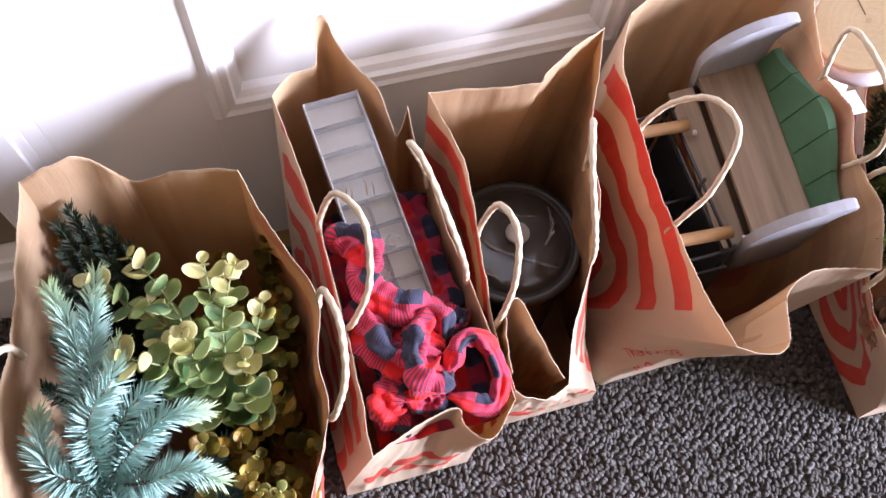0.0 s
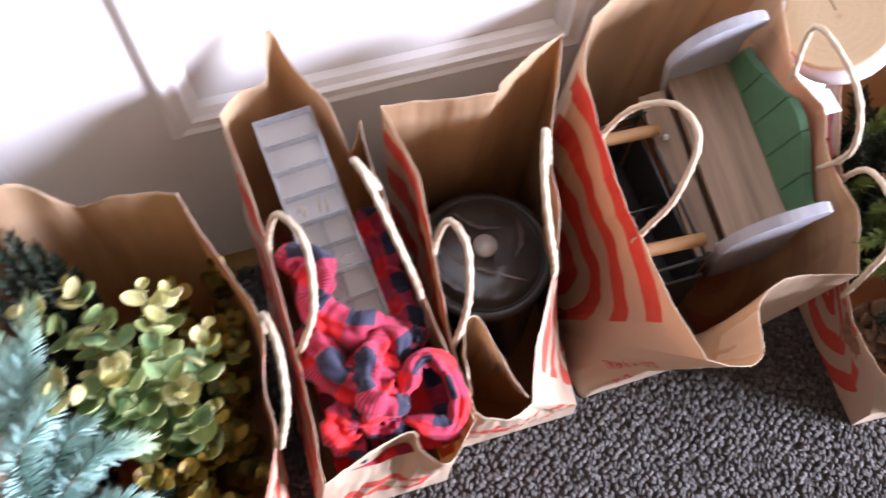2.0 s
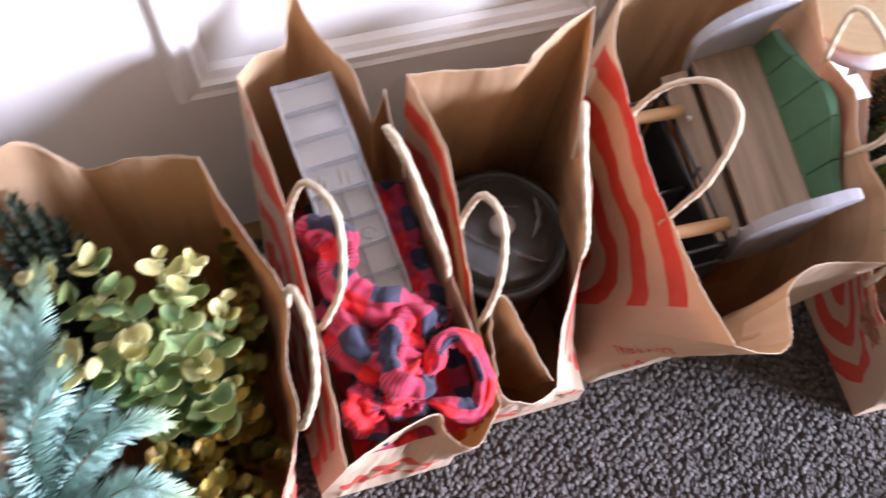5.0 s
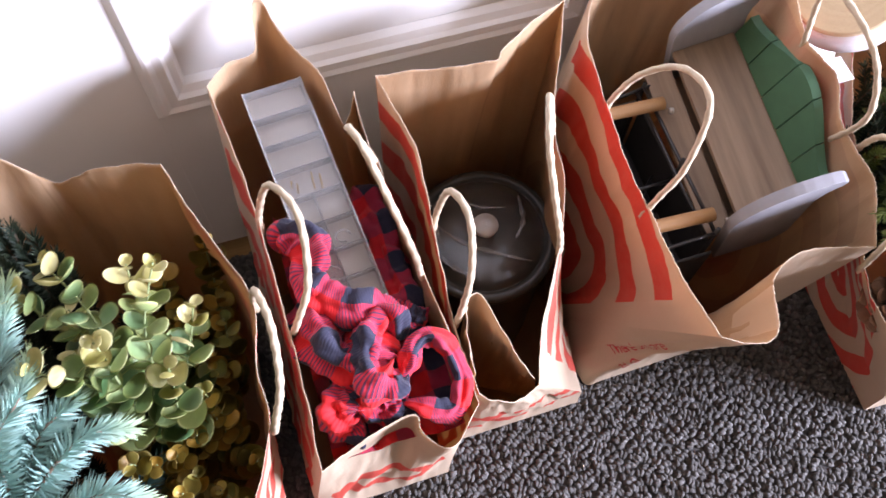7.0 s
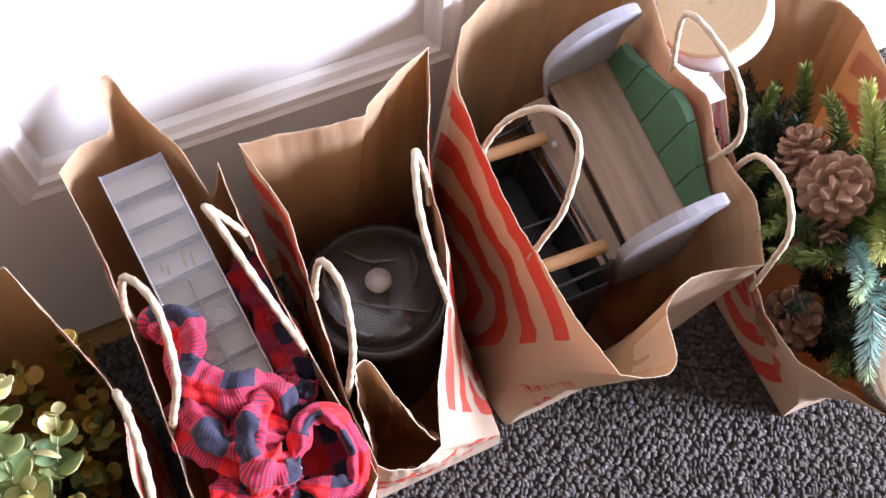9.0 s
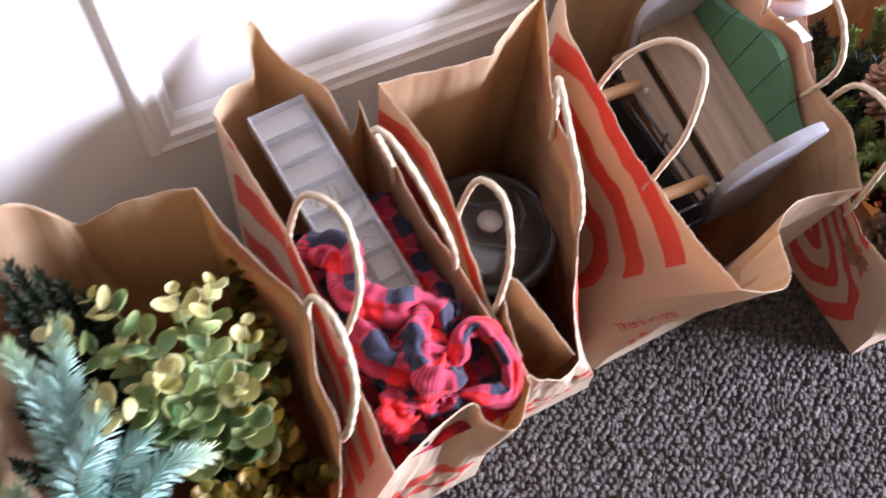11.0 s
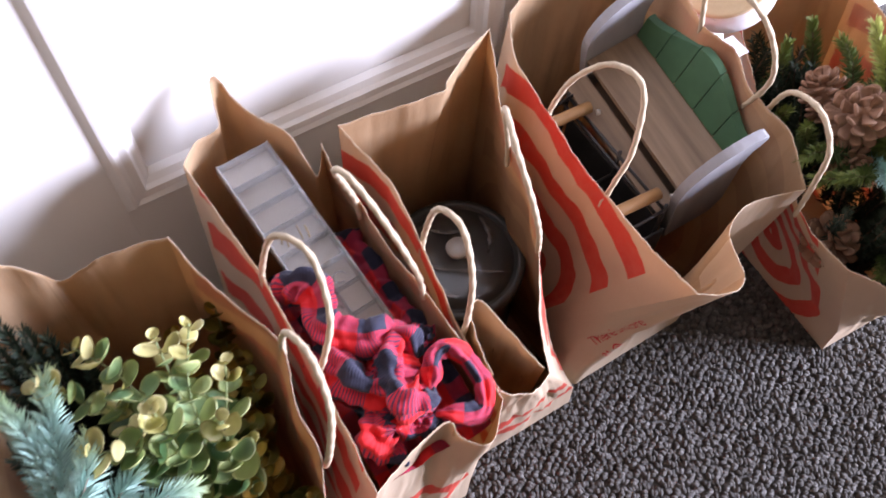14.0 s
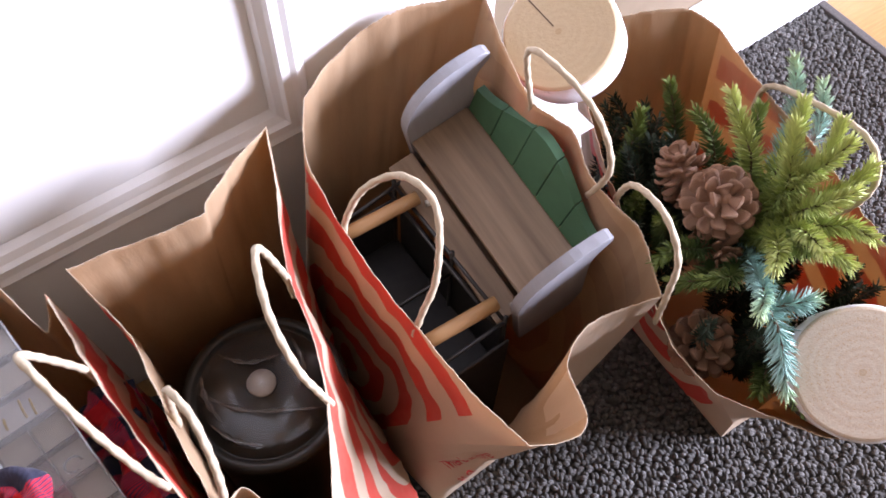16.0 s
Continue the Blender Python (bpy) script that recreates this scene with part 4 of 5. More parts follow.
def ruffle(points, width, waves, seed, label="gathered ruffle of plaid knit"):
    """A puckered length of cloth lying along a line."""
    path = spline(points, 110)
    bm = bmesh.new()
    uvl = bm.loops.layers.uv.new("cloth")
    M, rows, us, u = 36, [], [], 0.0
    up = Vector((0, 0, 1))
    for i, p in enumerate(path):
        w = i / (len(path) - 1)
        d = (path[min(i + 1, len(path) - 1)] - path[max(i - 1, 0)]).normalized()
        s = d.cross(up).normalized()
        n = s.cross(d)
        puck = 1 + 0.13 * math.sin(waves * math.pi * w + seed) + 0.12 * noise.noise((w * 11, seed, 0.3))
        ends = min(1, 7 * w + 0.25, 7 * (1 - w) + 0.25)
        row = []
        for k in range(M):
            a = 2 * math.pi * k / M
            crease = 1 + 0.24 * math.sin(3 * a + 2.6 * w + seed) + 0.12 * math.sin(7 * a - 4 * w + 2 * seed) - 0.20 * abs(math.sin(waves * 2.6 * w + 1.5 * math.sin(a) + seed)) ** 8 + 0.48 * noise.noise((math.cos(a) * 1.3 + w * 9, math.sin(a) * 1.3 + seed, w * 8))
            r = width * puck * ends * crease
            row.append(bm.verts.new(p + s * r * math.cos(a) + n * r * 0.95 * math.sin(a)))
        rows.append(row)
        u += (p - path[max(i - 1, 0)]).length * 1.35
        us.append(u)
    for i in range(len(rows) - 1):
        for k in range(M):
            f = bm.faces.new((rows[i][k], rows[i][(k + 1) % M], rows[i + 1][(k + 1) % M], rows[i + 1][k]))
            f.smooth = True
            for lp, (a, b) in zip(f.loops, ((i, k), (i, k + 1), (i + 1, k + 1), (i + 1, k))):
                lp[uvl].uv = (us[a] + seed * 0.017, b / M * 0.112 + seed * 0.011)
    bm.faces.new(rows[0][::-1])
    bm.faces.new(rows[-1])
    return part("ruffle", bm, M_PLAID, scarf, label)


ruffle([(0.104, 0.419, 0.412), (0.113, 0.424, 0.426), (0.129, 0.414, 0.431), (0.130, 0.394, 0.430), (0.121, 0.375, 0.428), (0.134, 0.356, 0.426), (0.151, 0.343, 0.424), (0.170, 0.338, 0.420), (0.184, 0.323, 0.416), (0.182, 0.306, 0.410)], 0.0150, 9, 0.4)
ruffle([(0.116, 0.368, 0.396), (0.115, 0.342, 0.414), (0.121, 0.315, 0.418), (0.137, 0.297, 0.412), (0.150, 0.308, 0.405), (0.150, 0.328, 0.40)], 0.0175, 5, 1.7)
ruffle([(0.176, 0.330, 0.40), (0.164, 0.318, 0.415), (0.153, 0.298, 0.422), (0.152, 0.279, 0.420), (0.166, 0.268, 0.414), (0.180, 0.276, 0.412)], 0.0175, 5, 2.9)
ruffle([(0.172, 0.268, 0.412), (0.184, 0.282, 0.416), (0.197, 0.297, 0.420), (0.212, 0.298, 0.418), (0.223, 0.282, 0.408), (0.225, 0.258, 0.398), (0.214, 0.238, 0.392), (0.198, 0.240, 0.395), (0.182, 0.251, 0.398), (0.170, 0.257, 0.396)], 0.0084, 9, 3.6)
ruffle([(0.145, 0.282, 0.386), (0.128, 0.279, 0.398), (0.117, 0.264, 0.398), (0.122, 0.252, 0.390), (0.134, 0.252, 0.382)], 0.0145, 5, 5.2)
ruffle([(0.140, 0.272, 0.392), (0.143, 0.258, 0.396), (0.154, 0.252, 0.392), (0.165, 0.257, 0.392), (0.168, 0.268, 0.388)], 0.0100, 5, 4.4)
ruffle([(0.192, 0.50, 0.345), (0.203, 0.45, 0.35), (0.201, 0.40, 0.352), (0.205, 0.36, 0.358), (0.198, 0.330, 0.37)], 0.0165, 8, 6.1)
ruffle([(0.184, 0.345, 0.375), (0.199, 0.333, 0.390), (0.211, 0.320, 0.394)], 0.0125, 4, 7.3)
part("care_label", box(0.166, 0.180, 0.262, 0.270, 0.418, 0.4188), M_LABEL, scarf, "small white care label")


# ---- plants ----
def needles(bm, path, length, count, r=0.0009, spread=1.0, rng=None, flat=0.0):
    """Slender needles set round a twig, leaning towards its tip."""
    uvl = bm.loops.layers.uv.verify()
    n = len(path) - 1
    for k in range(count):
        w = (k + rng.random()) / count
        f = w * n
        i = min(int(f), n - 1)
        p = path[i].lerp(path[i + 1], f - i)
        d = (path[i + 1] - path[i]).normalized()
        a = d.orthogonal().normalized()
        b = d.cross(a)
        ang = rng.random() * 2 * math.pi
        out = a * math.cos(ang) + b * math.sin(ang)
        if flat:
            out.z *= 1 - flat
        v = (out * spread * rng.uniform(0.75, 1.1) + d * (0.55 + 0.9 * w ** 4)).normalized()
        ln = length * rng.uniform(0.75, 1.1) * (0.72 + 0.28 * math.sin(math.pi * min(1, w * 0.9 + 0.12)))
        s = v.orthogonal().normalized()
        t = v.cross(s)
        droop = Vector((0, 0, -0.06 * ln))
        base = [bm.verts.new(p + r * 0.8 * (s * math.cos(q) + t * math.sin(q))) for q in (0, 2.1, 4.2)]
        mid = [bm.verts.new(p + v * ln * 0.6 + droop * 0.4 + r * (s * math.cos(q) + t * math.sin(q))) for q in (0, 2.1, 4.2)]
        tip = bm.verts.new(p + v * ln + droop)
        for j in range(3):
            h = (j + 1) % 3
            for f2, uu in ((bm.faces.new((base[j], base[h], mid[h], mid[j])), (0, 0, 0.5, 0.5)), (bm.faces.new((mid[j], mid[h], tip)), (0.5, 0.5, 1))):
                for lp, q in zip(f2.loops, uu):
                    lp[uvl].uv = (w * 0.86 + 0.14 * q, q)


def spray(name, label, category, sprigs, material, length, rng, at, twig=0.0022, per=2400, r=0.0009, group=""):
    """An artificial conifer spray: sprigs are lists of points along each twig."""
    ob = thing(name, label, category, at, group=group)
    for pts in sprigs:
        path = spline(pts, 14)
        ln = sum((q - p).length for p, q in zip(path, path[1:]))
        tw = part("twig", sweep(path, circle(twig, 6), scale=lambda w: 1 - 0.55 * w), M_TWIG, ob, smooth=True)
        bm = bmesh.new()
        bm.loops.layers.uv.new("along")
        needles(bm, path, length, int(per * ln), r=r, rng=rng)
        me = bpy.data.meshes.new("needles")
        bm.to_mesh(me)
        bm.free()
        me.materials.append(material)
        nd = new("needles", me)
        nd.parent = tw
        tagged(nd, kind="stuff")
    return ob


rng = random.Random(11)
HUB = (-0.125, 0.245, 0.455)
spray("blue_spruce_spray", "artificial frosted blue spruce spray standing in the bag", "artificial greenery", [
    [HUB, (-0.118, 0.30, 0.505), (-0.115, 0.345, 0.52), (-0.128, 0.392, 0.525)],
    [HUB, (-0.112, 0.29, 0.50), (-0.102, 0.35, 0.52), (-0.094, 0.402, 0.515)],
    [HUB, (-0.095, 0.285, 0.49), (-0.072, 0.30, 0.495), (-0.055, 0.315, 0.49)],
    [HUB, (-0.09, 0.262, 0.485), (-0.062, 0.278, 0.49), (-0.035, 0.279, 0.475)],
    [HUB, (-0.085, 0.235, 0.47), (-0.06, 0.238, 0.47), (-0.035, 0.225, 0.455)],
    [HUB, (-0.105, 0.215, 0.47), (-0.085, 0.19, 0.46), (-0.07, 0.165, 0.45)],
    [HUB, (-0.135, 0.215, 0.475), (-0.13, 0.185, 0.465), (-0.115, 0.155, 0.455)],
    [HUB, (-0.15, 0.255, 0.485), (-0.158, 0.28, 0.49), (-0.158, 0.305, 0.49)],
    [HUB, (-0.115, 0.28, 0.515), (-0.092, 0.305, 0.525), (-0.082, 0.335, 0.52)],
    [HUB, (-0.15, 0.22, 0.47), (-0.165, 0.195, 0.465)],
    [(-0.125, 0.245, 0.30), (-0.127, 0.245, 0.38), HUB],
], M_BLUE, 0.0225, rng, (-0.125, 0.245, 0.03), per=5200, r=0.00068)
spray("blue_spruce_spray", "deep blue-green spruce spray lower in the bag", "artificial greenery", [
    [(-0.10, 0.22, 0.36), (-0.06, 0.24, 0.40), (-0.03, 0.265, 0.41)],
    [(-0.10, 0.22, 0.36), (-0.05, 0.215, 0.40), (-0.015, 0.225, 0.40)],
    [(-0.10, 0.22, 0.36), (-0.05, 0.19, 0.39), (-0.02, 0.18, 0.40)],
    [(-0.12, 0.30, 0.36), (-0.08, 0.33, 0.40), (-0.06, 0.36, 0.42)],
], M_BLUEDK, 0.022, rng, (-0.1, 0.22, 0.03), per=1900)
# sprigs fill the dark depth of the bag; their colour carries its shade
spray("dark_fir_spray", "dark green fir spray deep in the bag, shade put into its colour", "artificial greenery", [
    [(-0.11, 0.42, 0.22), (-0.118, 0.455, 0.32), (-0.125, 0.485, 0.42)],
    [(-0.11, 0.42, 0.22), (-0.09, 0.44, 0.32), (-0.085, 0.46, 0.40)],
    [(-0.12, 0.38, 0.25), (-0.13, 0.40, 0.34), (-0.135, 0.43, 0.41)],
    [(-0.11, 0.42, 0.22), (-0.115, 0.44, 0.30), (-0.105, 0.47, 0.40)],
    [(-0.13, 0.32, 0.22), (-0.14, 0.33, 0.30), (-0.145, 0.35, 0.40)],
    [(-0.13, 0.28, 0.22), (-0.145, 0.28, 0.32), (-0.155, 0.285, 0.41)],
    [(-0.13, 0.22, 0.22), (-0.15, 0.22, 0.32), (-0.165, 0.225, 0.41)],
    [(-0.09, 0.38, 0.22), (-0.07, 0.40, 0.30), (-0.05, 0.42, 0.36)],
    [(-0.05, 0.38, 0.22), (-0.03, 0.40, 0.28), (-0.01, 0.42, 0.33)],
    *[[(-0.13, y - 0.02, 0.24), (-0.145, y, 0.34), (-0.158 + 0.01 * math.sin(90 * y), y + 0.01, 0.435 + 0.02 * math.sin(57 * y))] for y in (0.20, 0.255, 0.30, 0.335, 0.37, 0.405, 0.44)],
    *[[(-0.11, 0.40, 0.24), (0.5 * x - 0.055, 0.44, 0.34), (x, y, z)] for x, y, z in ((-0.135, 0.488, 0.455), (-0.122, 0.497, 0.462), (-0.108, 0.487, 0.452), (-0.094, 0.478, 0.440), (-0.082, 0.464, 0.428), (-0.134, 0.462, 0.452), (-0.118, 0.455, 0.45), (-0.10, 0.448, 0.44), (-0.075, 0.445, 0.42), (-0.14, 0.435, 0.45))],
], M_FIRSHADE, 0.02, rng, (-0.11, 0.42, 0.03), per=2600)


def leaf_mesh(name, r, cup, material):
    bm = bmesh.new()
    uvl = bm.loops.layers.uv.new("leaf")
    n = 16
    rows = []
    for k, q in enumerate((0.0, 0.5, 0.85, 1.0)):
        rows.append([])
        for i in range(n):
            a = 2 * math.pi * i / n
            x, y = r * q * math.cos(a), r * q * math.sin(a) * (0.92 + 0.1 * math.cos(a))
            rows[-1].append((x + r, y, cup * (q * q) * r + 0.08 * r * math.sin(2 * a) * q * q))
    c = bm.verts.new((r, 0, 0))
    vs = [[bm.verts.new(p) for p in row] for row in rows[1:]]
    def face(v, u):
        f = bm.faces.new(v)
        f.smooth = True
        for lp, q in zip(f.loops, u):
            lp[uvl].uv = (q, 0.5)
    for i in range(n):
        j = (i + 1) % n
        face((c, vs[0][i], vs[0][j]), (0, 0.5, 0.5))
        for k, (q0, q1) in enumerate(((0.5, 0.85), (0.85, 1.0))):
            face((vs[k][i], vs[k + 1][i], vs[k + 1][j], vs[k][j]), (q0, q1, q1, q0))
    bmesh.ops.solidify(bm, geom=list(bm.faces), thickness=0.0005)
    me = bpy.data.meshes.new(name)
    bm.to_mesh(me)
    bm.free()
    me.materials.append(material)
    return me


LEAVES = {m.name: [leaf_mesh("leaf", 0.0092, c, m) for c in (0.25, 0.5, -0.2)] for m in (M_EUC, M_EUCY, M_EUCD)}


def leafy(name, label, stems, material, rng, at, size=1.0, gap=0.0165, tip=None):
    """Round-leaved stems: pairs of leaves set crosswise along each stem, smaller towards the tip."""
    ob = thing(name, label, "artificial greenery", at)
    for pts in stems:
        path = spline(pts, 40)
        st = part("stem", sweep(path, circle(0.0013, 6), scale=lambda w: 1 - 0.5 * w), M_STEM, ob, smooth=True)
        ln = sum((q - p).length for p, q in zip(path, path[1:]))
        k = max(3, int(ln / gap))
        turn = rng.random() * 3
        for i in range(k + 1):
            w = 0.12 + 0.88 * i / k
            j = min(int(w * 40), 39)
            p, d = path[j], (path[j + 1] - path[j]).normalized()
            a = d.orthogonal().normalized()
            a = Matrix.Rotation(turn + i * 1.57, 3, d) @ a
            sc = size * (1.0 - 0.42 * w) * rng.uniform(0.85, 1.15) * (1.15 if i < k else 0.8)
            for sgn in (1, -1) if i < k else (1, -1):
                out = (a * sgn * rng.uniform(0.8, 1.0) + d * rng.uniform(0.35, 0.8)).normalized()
                nrm = (d - out * d.dot(out)).normalized()
                nrm = (nrm + Vector((0, 0, 0.6))).normalized()
                y = nrm.cross(out).normalized()
                nrm = out.cross(y)
                mt = tip if tip and i >= k - 2 and (i >= k - 1 or sgn > 0) else material
                lf = new("leaf", rng.choice(LEAVES[mt.name]))
                lf.parent = st
                lf.matrix_basis = Matrix.Translation(p) @ Matrix((out, y, nrm)).transposed().to_4x4() @ Matrix.Diagonal((sc, sc, sc, 1))
    return ob


leafy("eucalyptus_spray", "green artificial eucalyptus with yellow-tipped round leaves", [
    [(-0.03, 0.30, 0.40), (-0.035, 0.345, 0.49), (-0.045, 0.375, 0.52), (-0.064, 0.405, 0.532)],
    [(-0.02, 0.30, 0.40), (-0.005, 0.335, 0.50), (0.008, 0.355, 0.53), (0.020, 0.368, 0.552)],
    [(-0.03, 0.29, 0.40), (-0.05, 0.31, 0.50), (-0.07, 0.318, 0.52), (-0.085, 0.325, 0.53)],
    [(-0.03, 0.29, 0.40), (-0.03, 0.305, 0.49), (-0.03, 0.318, 0.525), (-0.03, 0.322, 0.548)],
    [(-0.01, 0.28, 0.40), (0.0, 0.29, 0.46), (0.006, 0.298, 0.49), (0.009, 0.302, 0.512)],
    [(-0.04, 0.32, 0.40), (-0.055, 0.36, 0.47), (-0.085, 0.385, 0.50), (-0.10, 0.395, 0.525)],
    [(-0.02, 0.33, 0.38), (-0.015, 0.36, 0.45), (-0.012, 0.385, 0.48), (-0.010, 0.40, 0.50)],
    [(-0.03, 0.33, 0.38), (-0.045, 0.35, 0.44), (-0.055, 0.365, 0.47), (-0.06, 0.38, 0.49)],
    [(-0.01, 0.31, 0.38), (0.012, 0.335, 0.44), (0.024, 0.35, 0.465), (0.03, 0.36, 0.48)],
    [(-0.03, 0.29, 0.38), (-0.045, 0.30, 0.46), (-0.05, 0.32, 0.49), (-0.055, 0.335, 0.51)],
], M_EUC, rng, (-0.02, 0.3, 0.03), 1.42, 0.0150, M_EUCY)
stems = []
for i in range(58):
    bx, by = rng.uniform(-0.055, 0.035), rng.uniform(0.155, 0.40)
    tx, ty = min(0.045 if by > 0.25 else 0.01, bx + rng.uniform(-0.02, 0.045)), by + rng.uniform(-0.035, 0.035)
    tz = rng.uniform(0.39, 0.455) + (0.015 if by > 0.3 else 0)
    stems.append([(bx * 0.6, by, 0.28), ((bx + tx) / 2, (by + ty) / 2, 0.36), (tx, ty, tz)])
leafy("bronze_foliage_spray", "bronze and olive artificial round-leaved foliage", stems, M_EUCD, rng, (0.0, 0.27, 0.03), 1.2, 0.0150)


def pine_cone(at, r, h, axis, label, seed):
    rg = random.Random(seed)
    ob = thing("pine_cone", label, "pine cone", at, group="pine cones in the bag")
    n_sc = 46
    rot = Vector((0, 0, 1)).rotation_difference(Vector(axis).normalized()).to_matrix().to_4x4()
    core = lathe([(0.15 * r, -0.45 * h), (0.42 * r, -0.3 * h), (0.5 * r, 0.0), (0.3 * r, 0.3 * h), (0.08 * r, 0.46 * h)], 12)
    part("core", core, M_CONE, ob, smooth=True, m=Matrix.Translation(at) @ rot)
    sm = bmesh.new()
    prof = [(0.0, 0.14, 0.05), (0.45, 0.24, 0.02), (0.78, 0.36, 0.08), (0.98, 0.33, 0.20), (1.07, 0.15, 0.21)]
    up = [[sm.verts.new((x, s * wd, z + 0.05 * (1 - abs(s)))) for s in (-1, -0.5, 0, 0.5, 1)] for x, wd, z in prof]
    dn = [[sm.verts.new((x * 0.98, s * wd * 0.9, z - 0.17)) for s in (-1, -0.5, 0, 0.5, 1)] for x, wd, z in prof]
    for i in range(4):
        for j in range(4):
            sm.faces.new((up[i][j], up[i + 1][j], up[i + 1][j + 1], up[i][j + 1]))
            sm.faces.new((dn[i][j], dn[i][j + 1], dn[i + 1][j + 1], dn[i + 1][j]))
        sm.faces.new((up[i][0], dn[i][0], dn[i + 1][0], up[i + 1][0]))
        sm.faces.new((up[i][4], up[i + 1][4], dn[i + 1][4], dn[i][4]))
    for j in range(4):
        sm.faces.new((up[4][j], dn[4][j], dn[4][j + 1], up[4][j + 1]))
    me = mesh_of("scale", sm, M_CONE, smooth=True)
    for k in range(n_sc):
        w = (k + 0.5) / n_sc
        a = k * 2.39996
        el = (w - 0.5) * h * 0.86
        rad = r * math.sqrt(max(0.02, 1 - ((w - 0.42) / 0.62) ** 2))
        pitch = radians(-28 + 66 * w ** 1.3)
        sc = new("scale", me)
        sc.parent = ob
        ln = rad * 0.86 * rg.uniform(0.92, 1.06)
        sc.matrix_basis = rot @ Matrix.Translation((0, 0, el)) @ Matrix.Rotation(a, 4, 'Z') @ Matrix.Translation((rad * 0.16, 0, 0)) @ Matrix.Rotation(-pitch, 4, 'Y') @ Matrix.Diagonal((ln, r * 0.60, r * 0.66, 1))
    return ob


pine_cone((0.748, 0.302, 0.415), 0.034, 0.058, (-0.35, -0.25, 0.9), "brown open pine cone among fir needles", 1)
pine_cone((0.758, 0.352, 0.395), 0.028, 0.05, (-0.1, 0.5, 0.6), "brown open pine cone tucked under sprigs", 2)
pine_cone((0.738, 0.278, 0.365), 0.024, 0.045, (-0.3, -0.6, 0.4), "brown open pine cone tucked under sprigs", 3)
pine_cone((0.697, 0.225, 0.298), 0.032, 0.055, (-0.2, -0.2, 0.9), "dark brown pine cone deep in the bag", 4)

EH = (0.785, 0.28, 0.34)
# deep sprigs, coloured as dark as the shade inside the bag
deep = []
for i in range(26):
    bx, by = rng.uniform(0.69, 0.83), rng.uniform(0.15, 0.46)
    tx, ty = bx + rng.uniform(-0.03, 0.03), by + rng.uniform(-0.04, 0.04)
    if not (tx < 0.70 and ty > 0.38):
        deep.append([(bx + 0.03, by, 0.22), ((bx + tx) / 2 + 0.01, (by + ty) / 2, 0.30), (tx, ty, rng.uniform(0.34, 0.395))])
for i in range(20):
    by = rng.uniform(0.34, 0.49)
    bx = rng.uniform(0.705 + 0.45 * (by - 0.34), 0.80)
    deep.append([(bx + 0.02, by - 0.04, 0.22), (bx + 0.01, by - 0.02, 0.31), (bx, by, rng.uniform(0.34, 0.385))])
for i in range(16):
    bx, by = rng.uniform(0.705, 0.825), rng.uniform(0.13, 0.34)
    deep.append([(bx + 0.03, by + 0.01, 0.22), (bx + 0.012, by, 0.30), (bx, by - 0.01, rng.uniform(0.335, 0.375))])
spray("fir_spray", "dark fir sprigs packed deep in the bag, shade put into their colour", "artificial greenery", deep, M_FIRSHADE, 0.018, rng, (0.77, 0.3, 0.03), per=1500, r=0.00095)
spray("fir_spray", "bright green artificial fir sprigs around pine cones", "artificial greenery", [
    [EH, (0.79, 0.31, 0.43), (0.793, 0.335, 0.455), (0.797, 0.362, 0.475)],
    [EH, (0.79, 0.275, 0.44), (0.80, 0.26, 0.475), (0.815, 0.255, 0.505)],
    [EH, (0.79, 0.265, 0.45), (0.815, 0.265, 0.48), (0.83, 0.275, 0.50)],
    [EH, (0.785, 0.25, 0.43), (0.79, 0.235, 0.46), (0.805, 0.225, 0.475)],
    [EH, (0.775, 0.245, 0.42), (0.765, 0.225, 0.445), (0.755, 0.205, 0.455)],
    [EH, (0.765, 0.25, 0.41), (0.74, 0.232, 0.435), (0.72, 0.22, 0.44)],
    [EH, (0.80, 0.29, 0.43), (0.82, 0.30, 0.465), (0.835, 0.315, 0.485)],
    [EH, (0.80, 0.25, 0.43), (0.825, 0.235, 0.46), (0.84, 0.235, 0.475)],
    [EH, (0.79, 0.235, 0.42), (0.80, 0.21, 0.445), (0.80, 0.19, 0.455)],
    [EH, (0.785, 0.27, 0.44), (0.795, 0.285, 0.47), (0.805, 0.30, 0.49)],
    [EH, (0.775, 0.23, 0.41), (0.775, 0.205, 0.435), (0.775, 0.185, 0.44)],
], M_FIR, 0.0205, rng, (0.785, 0.28, 0.03), per=5000, r=0.00085)
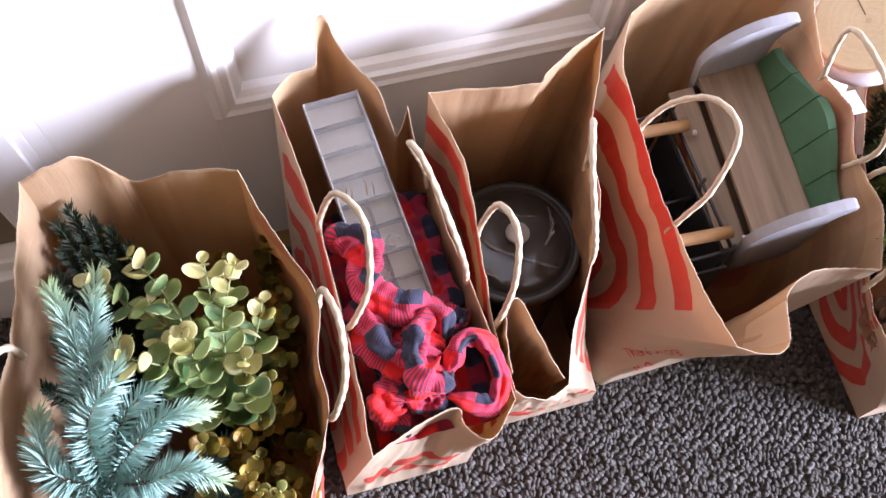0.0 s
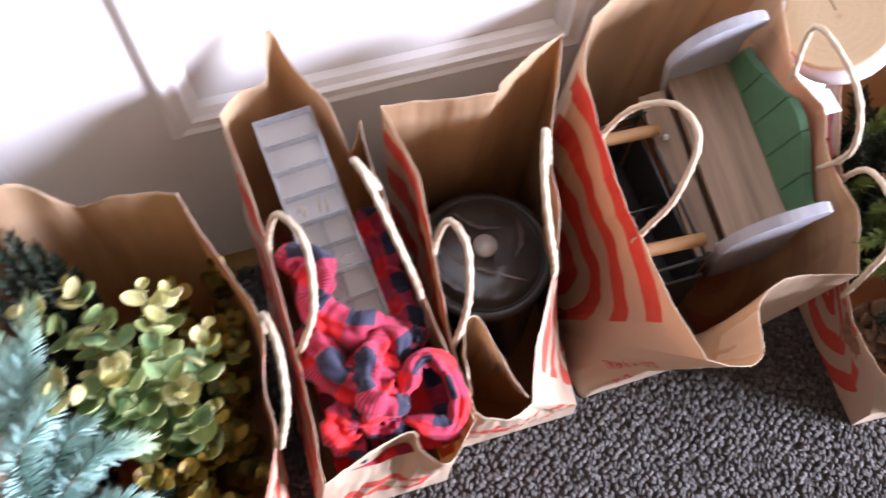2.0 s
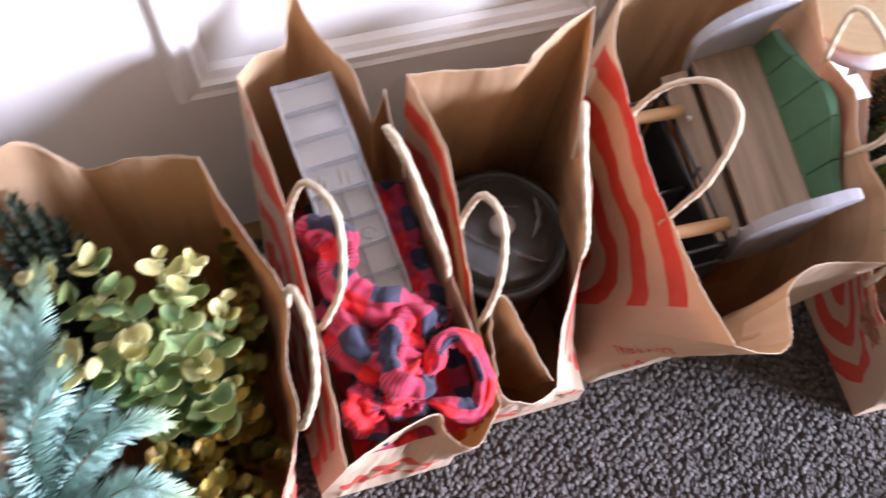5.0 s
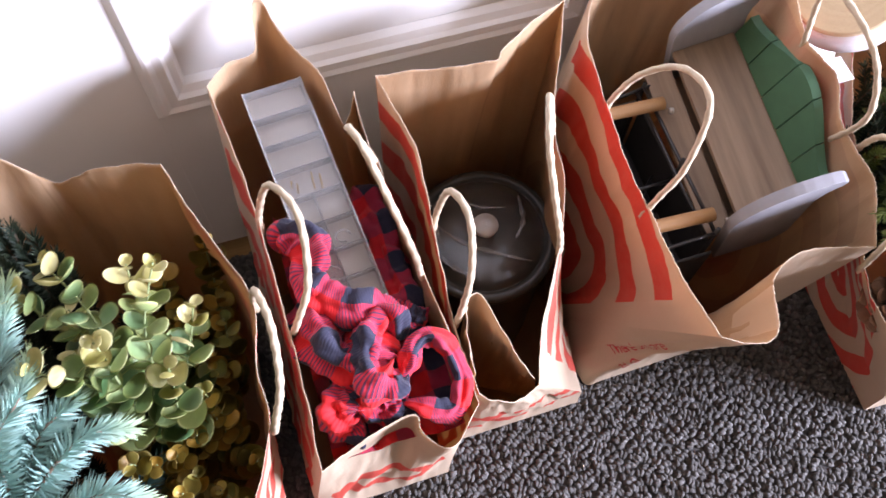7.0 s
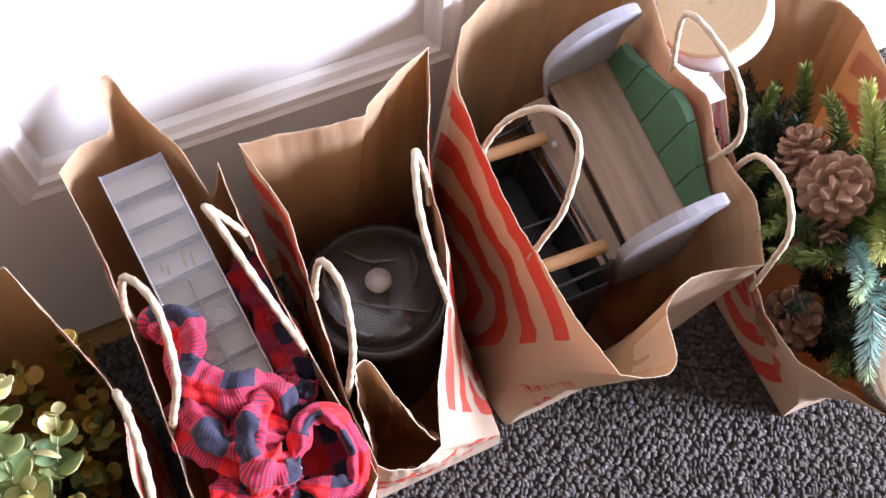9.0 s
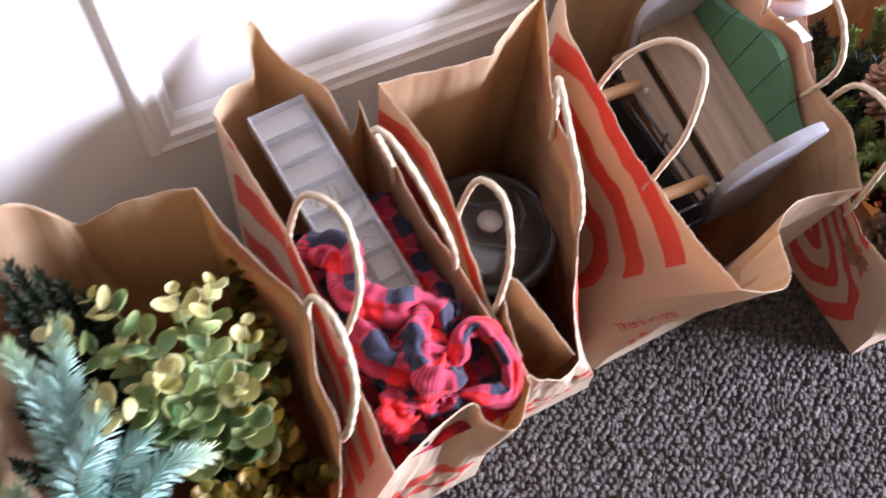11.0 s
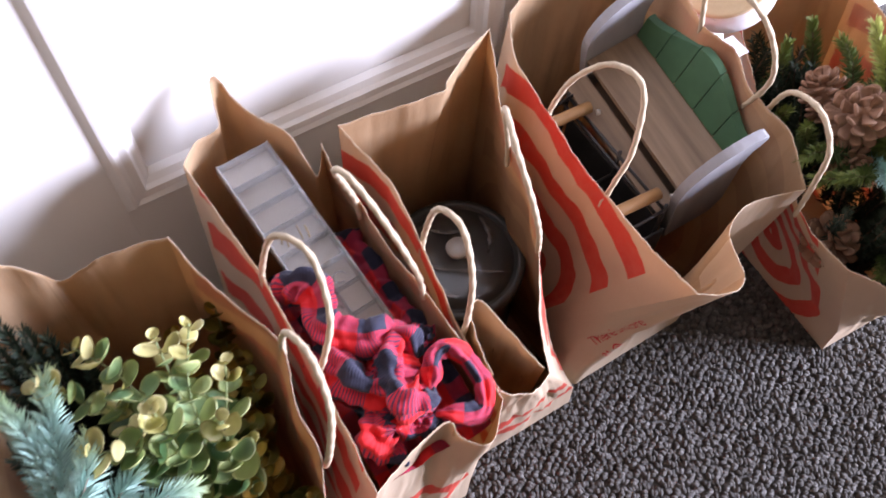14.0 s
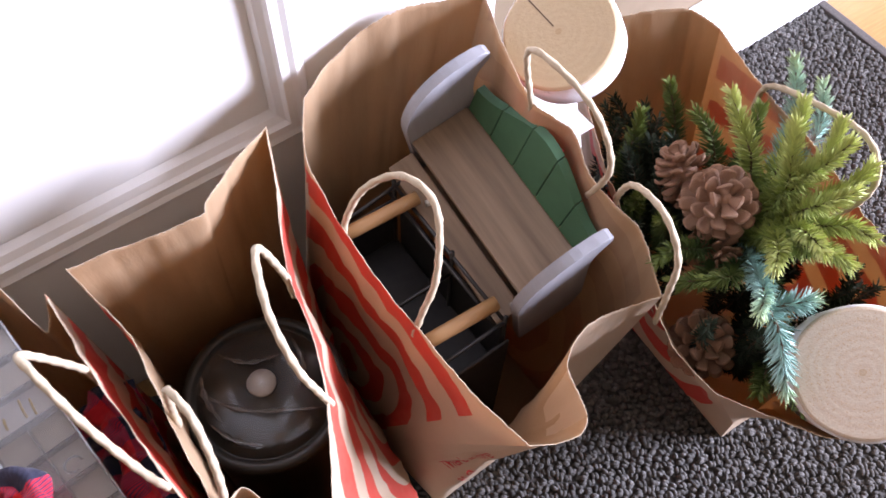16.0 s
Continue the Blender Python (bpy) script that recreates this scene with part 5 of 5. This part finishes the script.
spray("fir_spray", "mid-green artificial fir sprigs filling the bag", "artificial greenery", [
    [EH, (0.72, 0.285, 0.38), (0.69, 0.295, 0.395), (0.668, 0.295, 0.395)],
    [EH, (0.72, 0.265, 0.37), (0.69, 0.262, 0.385), (0.67, 0.272, 0.385)],
    [EH, (0.73, 0.25, 0.38), (0.71, 0.245, 0.395), (0.69, 0.255, 0.395)],
    [EH, (0.76, 0.22, 0.36), (0.735, 0.185, 0.36), (0.715, 0.155, 0.365)],
    [(0.76, 0.2, 0.30), (0.72, 0.16, 0.33), (0.70, 0.12, 0.35)],
    [(0.76, 0.2, 0.30), (0.72, 0.17, 0.32), (0.685, 0.155, 0.335)],
    [(0.78, 0.3, 0.32), (0.785, 0.35, 0.42), (0.775, 0.375, 0.45)],
    [(0.78, 0.3, 0.32), (0.81, 0.33, 0.42), (0.83, 0.345, 0.45)],
    [(0.74, 0.38, 0.25), (0.75, 0.41, 0.34), (0.77, 0.43, 0.40)],
    [(0.74, 0.38, 0.25), (0.72, 0.37, 0.33), (0.71, 0.36, 0.385)],
    [(0.80, 0.38, 0.25), (0.82, 0.41, 0.34), (0.82, 0.44, 0.40)],
    [(0.74, 0.33, 0.30), (0.715, 0.325, 0.37), (0.70, 0.325, 0.40)],
], M_FIRDK, 0.020, rng, (0.77, 0.3, 0.03), per=3400, r=0.0009)
spray("blue_spruce_spray", "frosted blue-green spruce sprigs poking out of the bag", "artificial greenery", [
    [EH, (0.72, 0.22, 0.41), (0.695, 0.205, 0.43), (0.682, 0.198, 0.432)],
    [(0.70, 0.205, 0.42), (0.692, 0.18, 0.42), (0.682, 0.155, 0.40), (0.676, 0.138, 0.385)],
    [(0.71, 0.205, 0.40), (0.725, 0.19, 0.415), (0.74, 0.182, 0.42)],
    [(0.83, 0.30, 0.33), (0.875, 0.325, 0.40), (0.895, 0.35, 0.43), (0.903, 0.368, 0.45)],
    [(0.83, 0.30, 0.33), (0.87, 0.30, 0.39), (0.893, 0.31, 0.42), (0.912, 0.335, 0.44)],
], M_BLUE, 0.019, rng, (0.74, 0.22, 0.03), per=3600, r=0.0008)


# ---- birch log slices ----
def log_slice(label, top, axis, r, height, end, seed, crack=False):
    ob = thing("birch_log", label, "log", (0, 0, 0), group="birch log pieces")
    m = Matrix.Translation(top) @ Vector((0, 0, 1)).rotation_difference(Vector(axis).normalized()).to_matrix().to_4x4()
    ob.matrix_basis = m
    n = 64
    wob = [1 + 0.035 * noise.noise((math.cos(2 * math.pi * i / n) * 1.3, math.sin(2 * math.pi * i / n) * 1.3, seed)) for i in range(n)]
    bm = bmesh.new()
    rows = [[bm.verts.new((r * k * wob[i] * math.cos(2 * math.pi * i / n), r * k * wob[i] * math.sin(2 * math.pi * i / n), z)) for i in range(n)] for k, z in ((1.0, -0.004), (1.035, -0.007), (1.04, -height * 0.5), (1.03, -height))]
    for a, b in zip(rows, rows[1:]):
        for i in range(n):
            bm.faces.new((a[i], a[(i + 1) % n], b[(i + 1) % n], b[i]))
    bk = new("bark", mesh_of("bark", bm, M_BARK, smooth=True))
    bk.parent = ob
    tagged(bk, "white flaking birch bark")
    bm = bmesh.new()
    rows = [[bm.verts.new((r * k * wob[i] * math.cos(2 * math.pi * i / n), r * k * wob[i] * math.sin(2 * math.pi * i / n), z)) for i in range(n)] for k, z in ((1.0, -0.0045), (0.985, -0.0012), (0.95, 0.0))]
    for a, b in zip(rows, rows[1:]):
        for i in range(n):
            bm.faces.new((a[i], a[(i + 1) % n], b[(i + 1) % n], b[i]))
    bm.faces.new(rows[-1])
    lo = [bm.verts.new((v.co.x, v.co.y, -height + 0.001)) for v in rows[0]]
    for i in range(n):
        bm.faces.new((rows[0][i], rows[0][(i + 1) % n], lo[(i + 1) % n], lo[i]))
    bm.faces.new(lo)
    cf = new("cut_face", mesh_of("cut_face", bm, end))
    cf.parent = ob
    tagged(cf, "sawn end grain with a dark heart")
    if crack:
        bm = box(-0.0007, 0.0007, 0.008, r * 0.93, -0.002, 0.0003)
        ck = new("crack", mesh_of("crack", bm, M_TWIG))
        ck.parent = cf
    return ob


log_slice("pale birch log standing in the greenery bag", (0.722, 0.517, 0.466), (-0.52, -0.12, 0.82), 0.057, 0.05, M_ENDA, 1.0, True)
log_slice("speckled white birch log leaning in the bag", (0.736, 0.112, 0.398), (-0.45, -0.12, 0.86), 0.0575, 0.12, M_ENDB, 2.0)
card = thing("printed_tag", "white printed tag with red corner under a log", "tag", (0.69, 0.455, 0.40))
part("card", box(0.668, 0.715, 0.440, 0.470, 0.405, 0.4058, 0.0003, 1), M_LABEL, card)
part("print", box(0.674, 0.690, 0.452, 0.456, 0.4060, 0.4063), M_DARKINK, card)
part("print", box(0.668, 0.676, 0.434, 0.440, 0.4050, 0.4057), M_RED, card)

# ---- dark things on the floor beside the bags ----
mat_ob = thing("boot_tray", "black rubber boot tray on the carpet", "boot tray", (-0.5, 0.3, 0.008))
part("base", box(-0.85, -0.24, 0.02, 0.56, 0.008, 0.014, 0.002, 1), M_BLACK, mat_ob)
for a, b, c, d in ((-0.85, -0.24, 0.548, 0.56), (-0.85, -0.24, 0.02, 0.032), (-0.85, -0.838, 0.033, 0.547), (-0.252, -0.24, 0.033, 0.547)):
    part("rim", box(a, b, c, d, 0.0145, 0.04, 0.004, 2), M_BLACK, mat_ob)
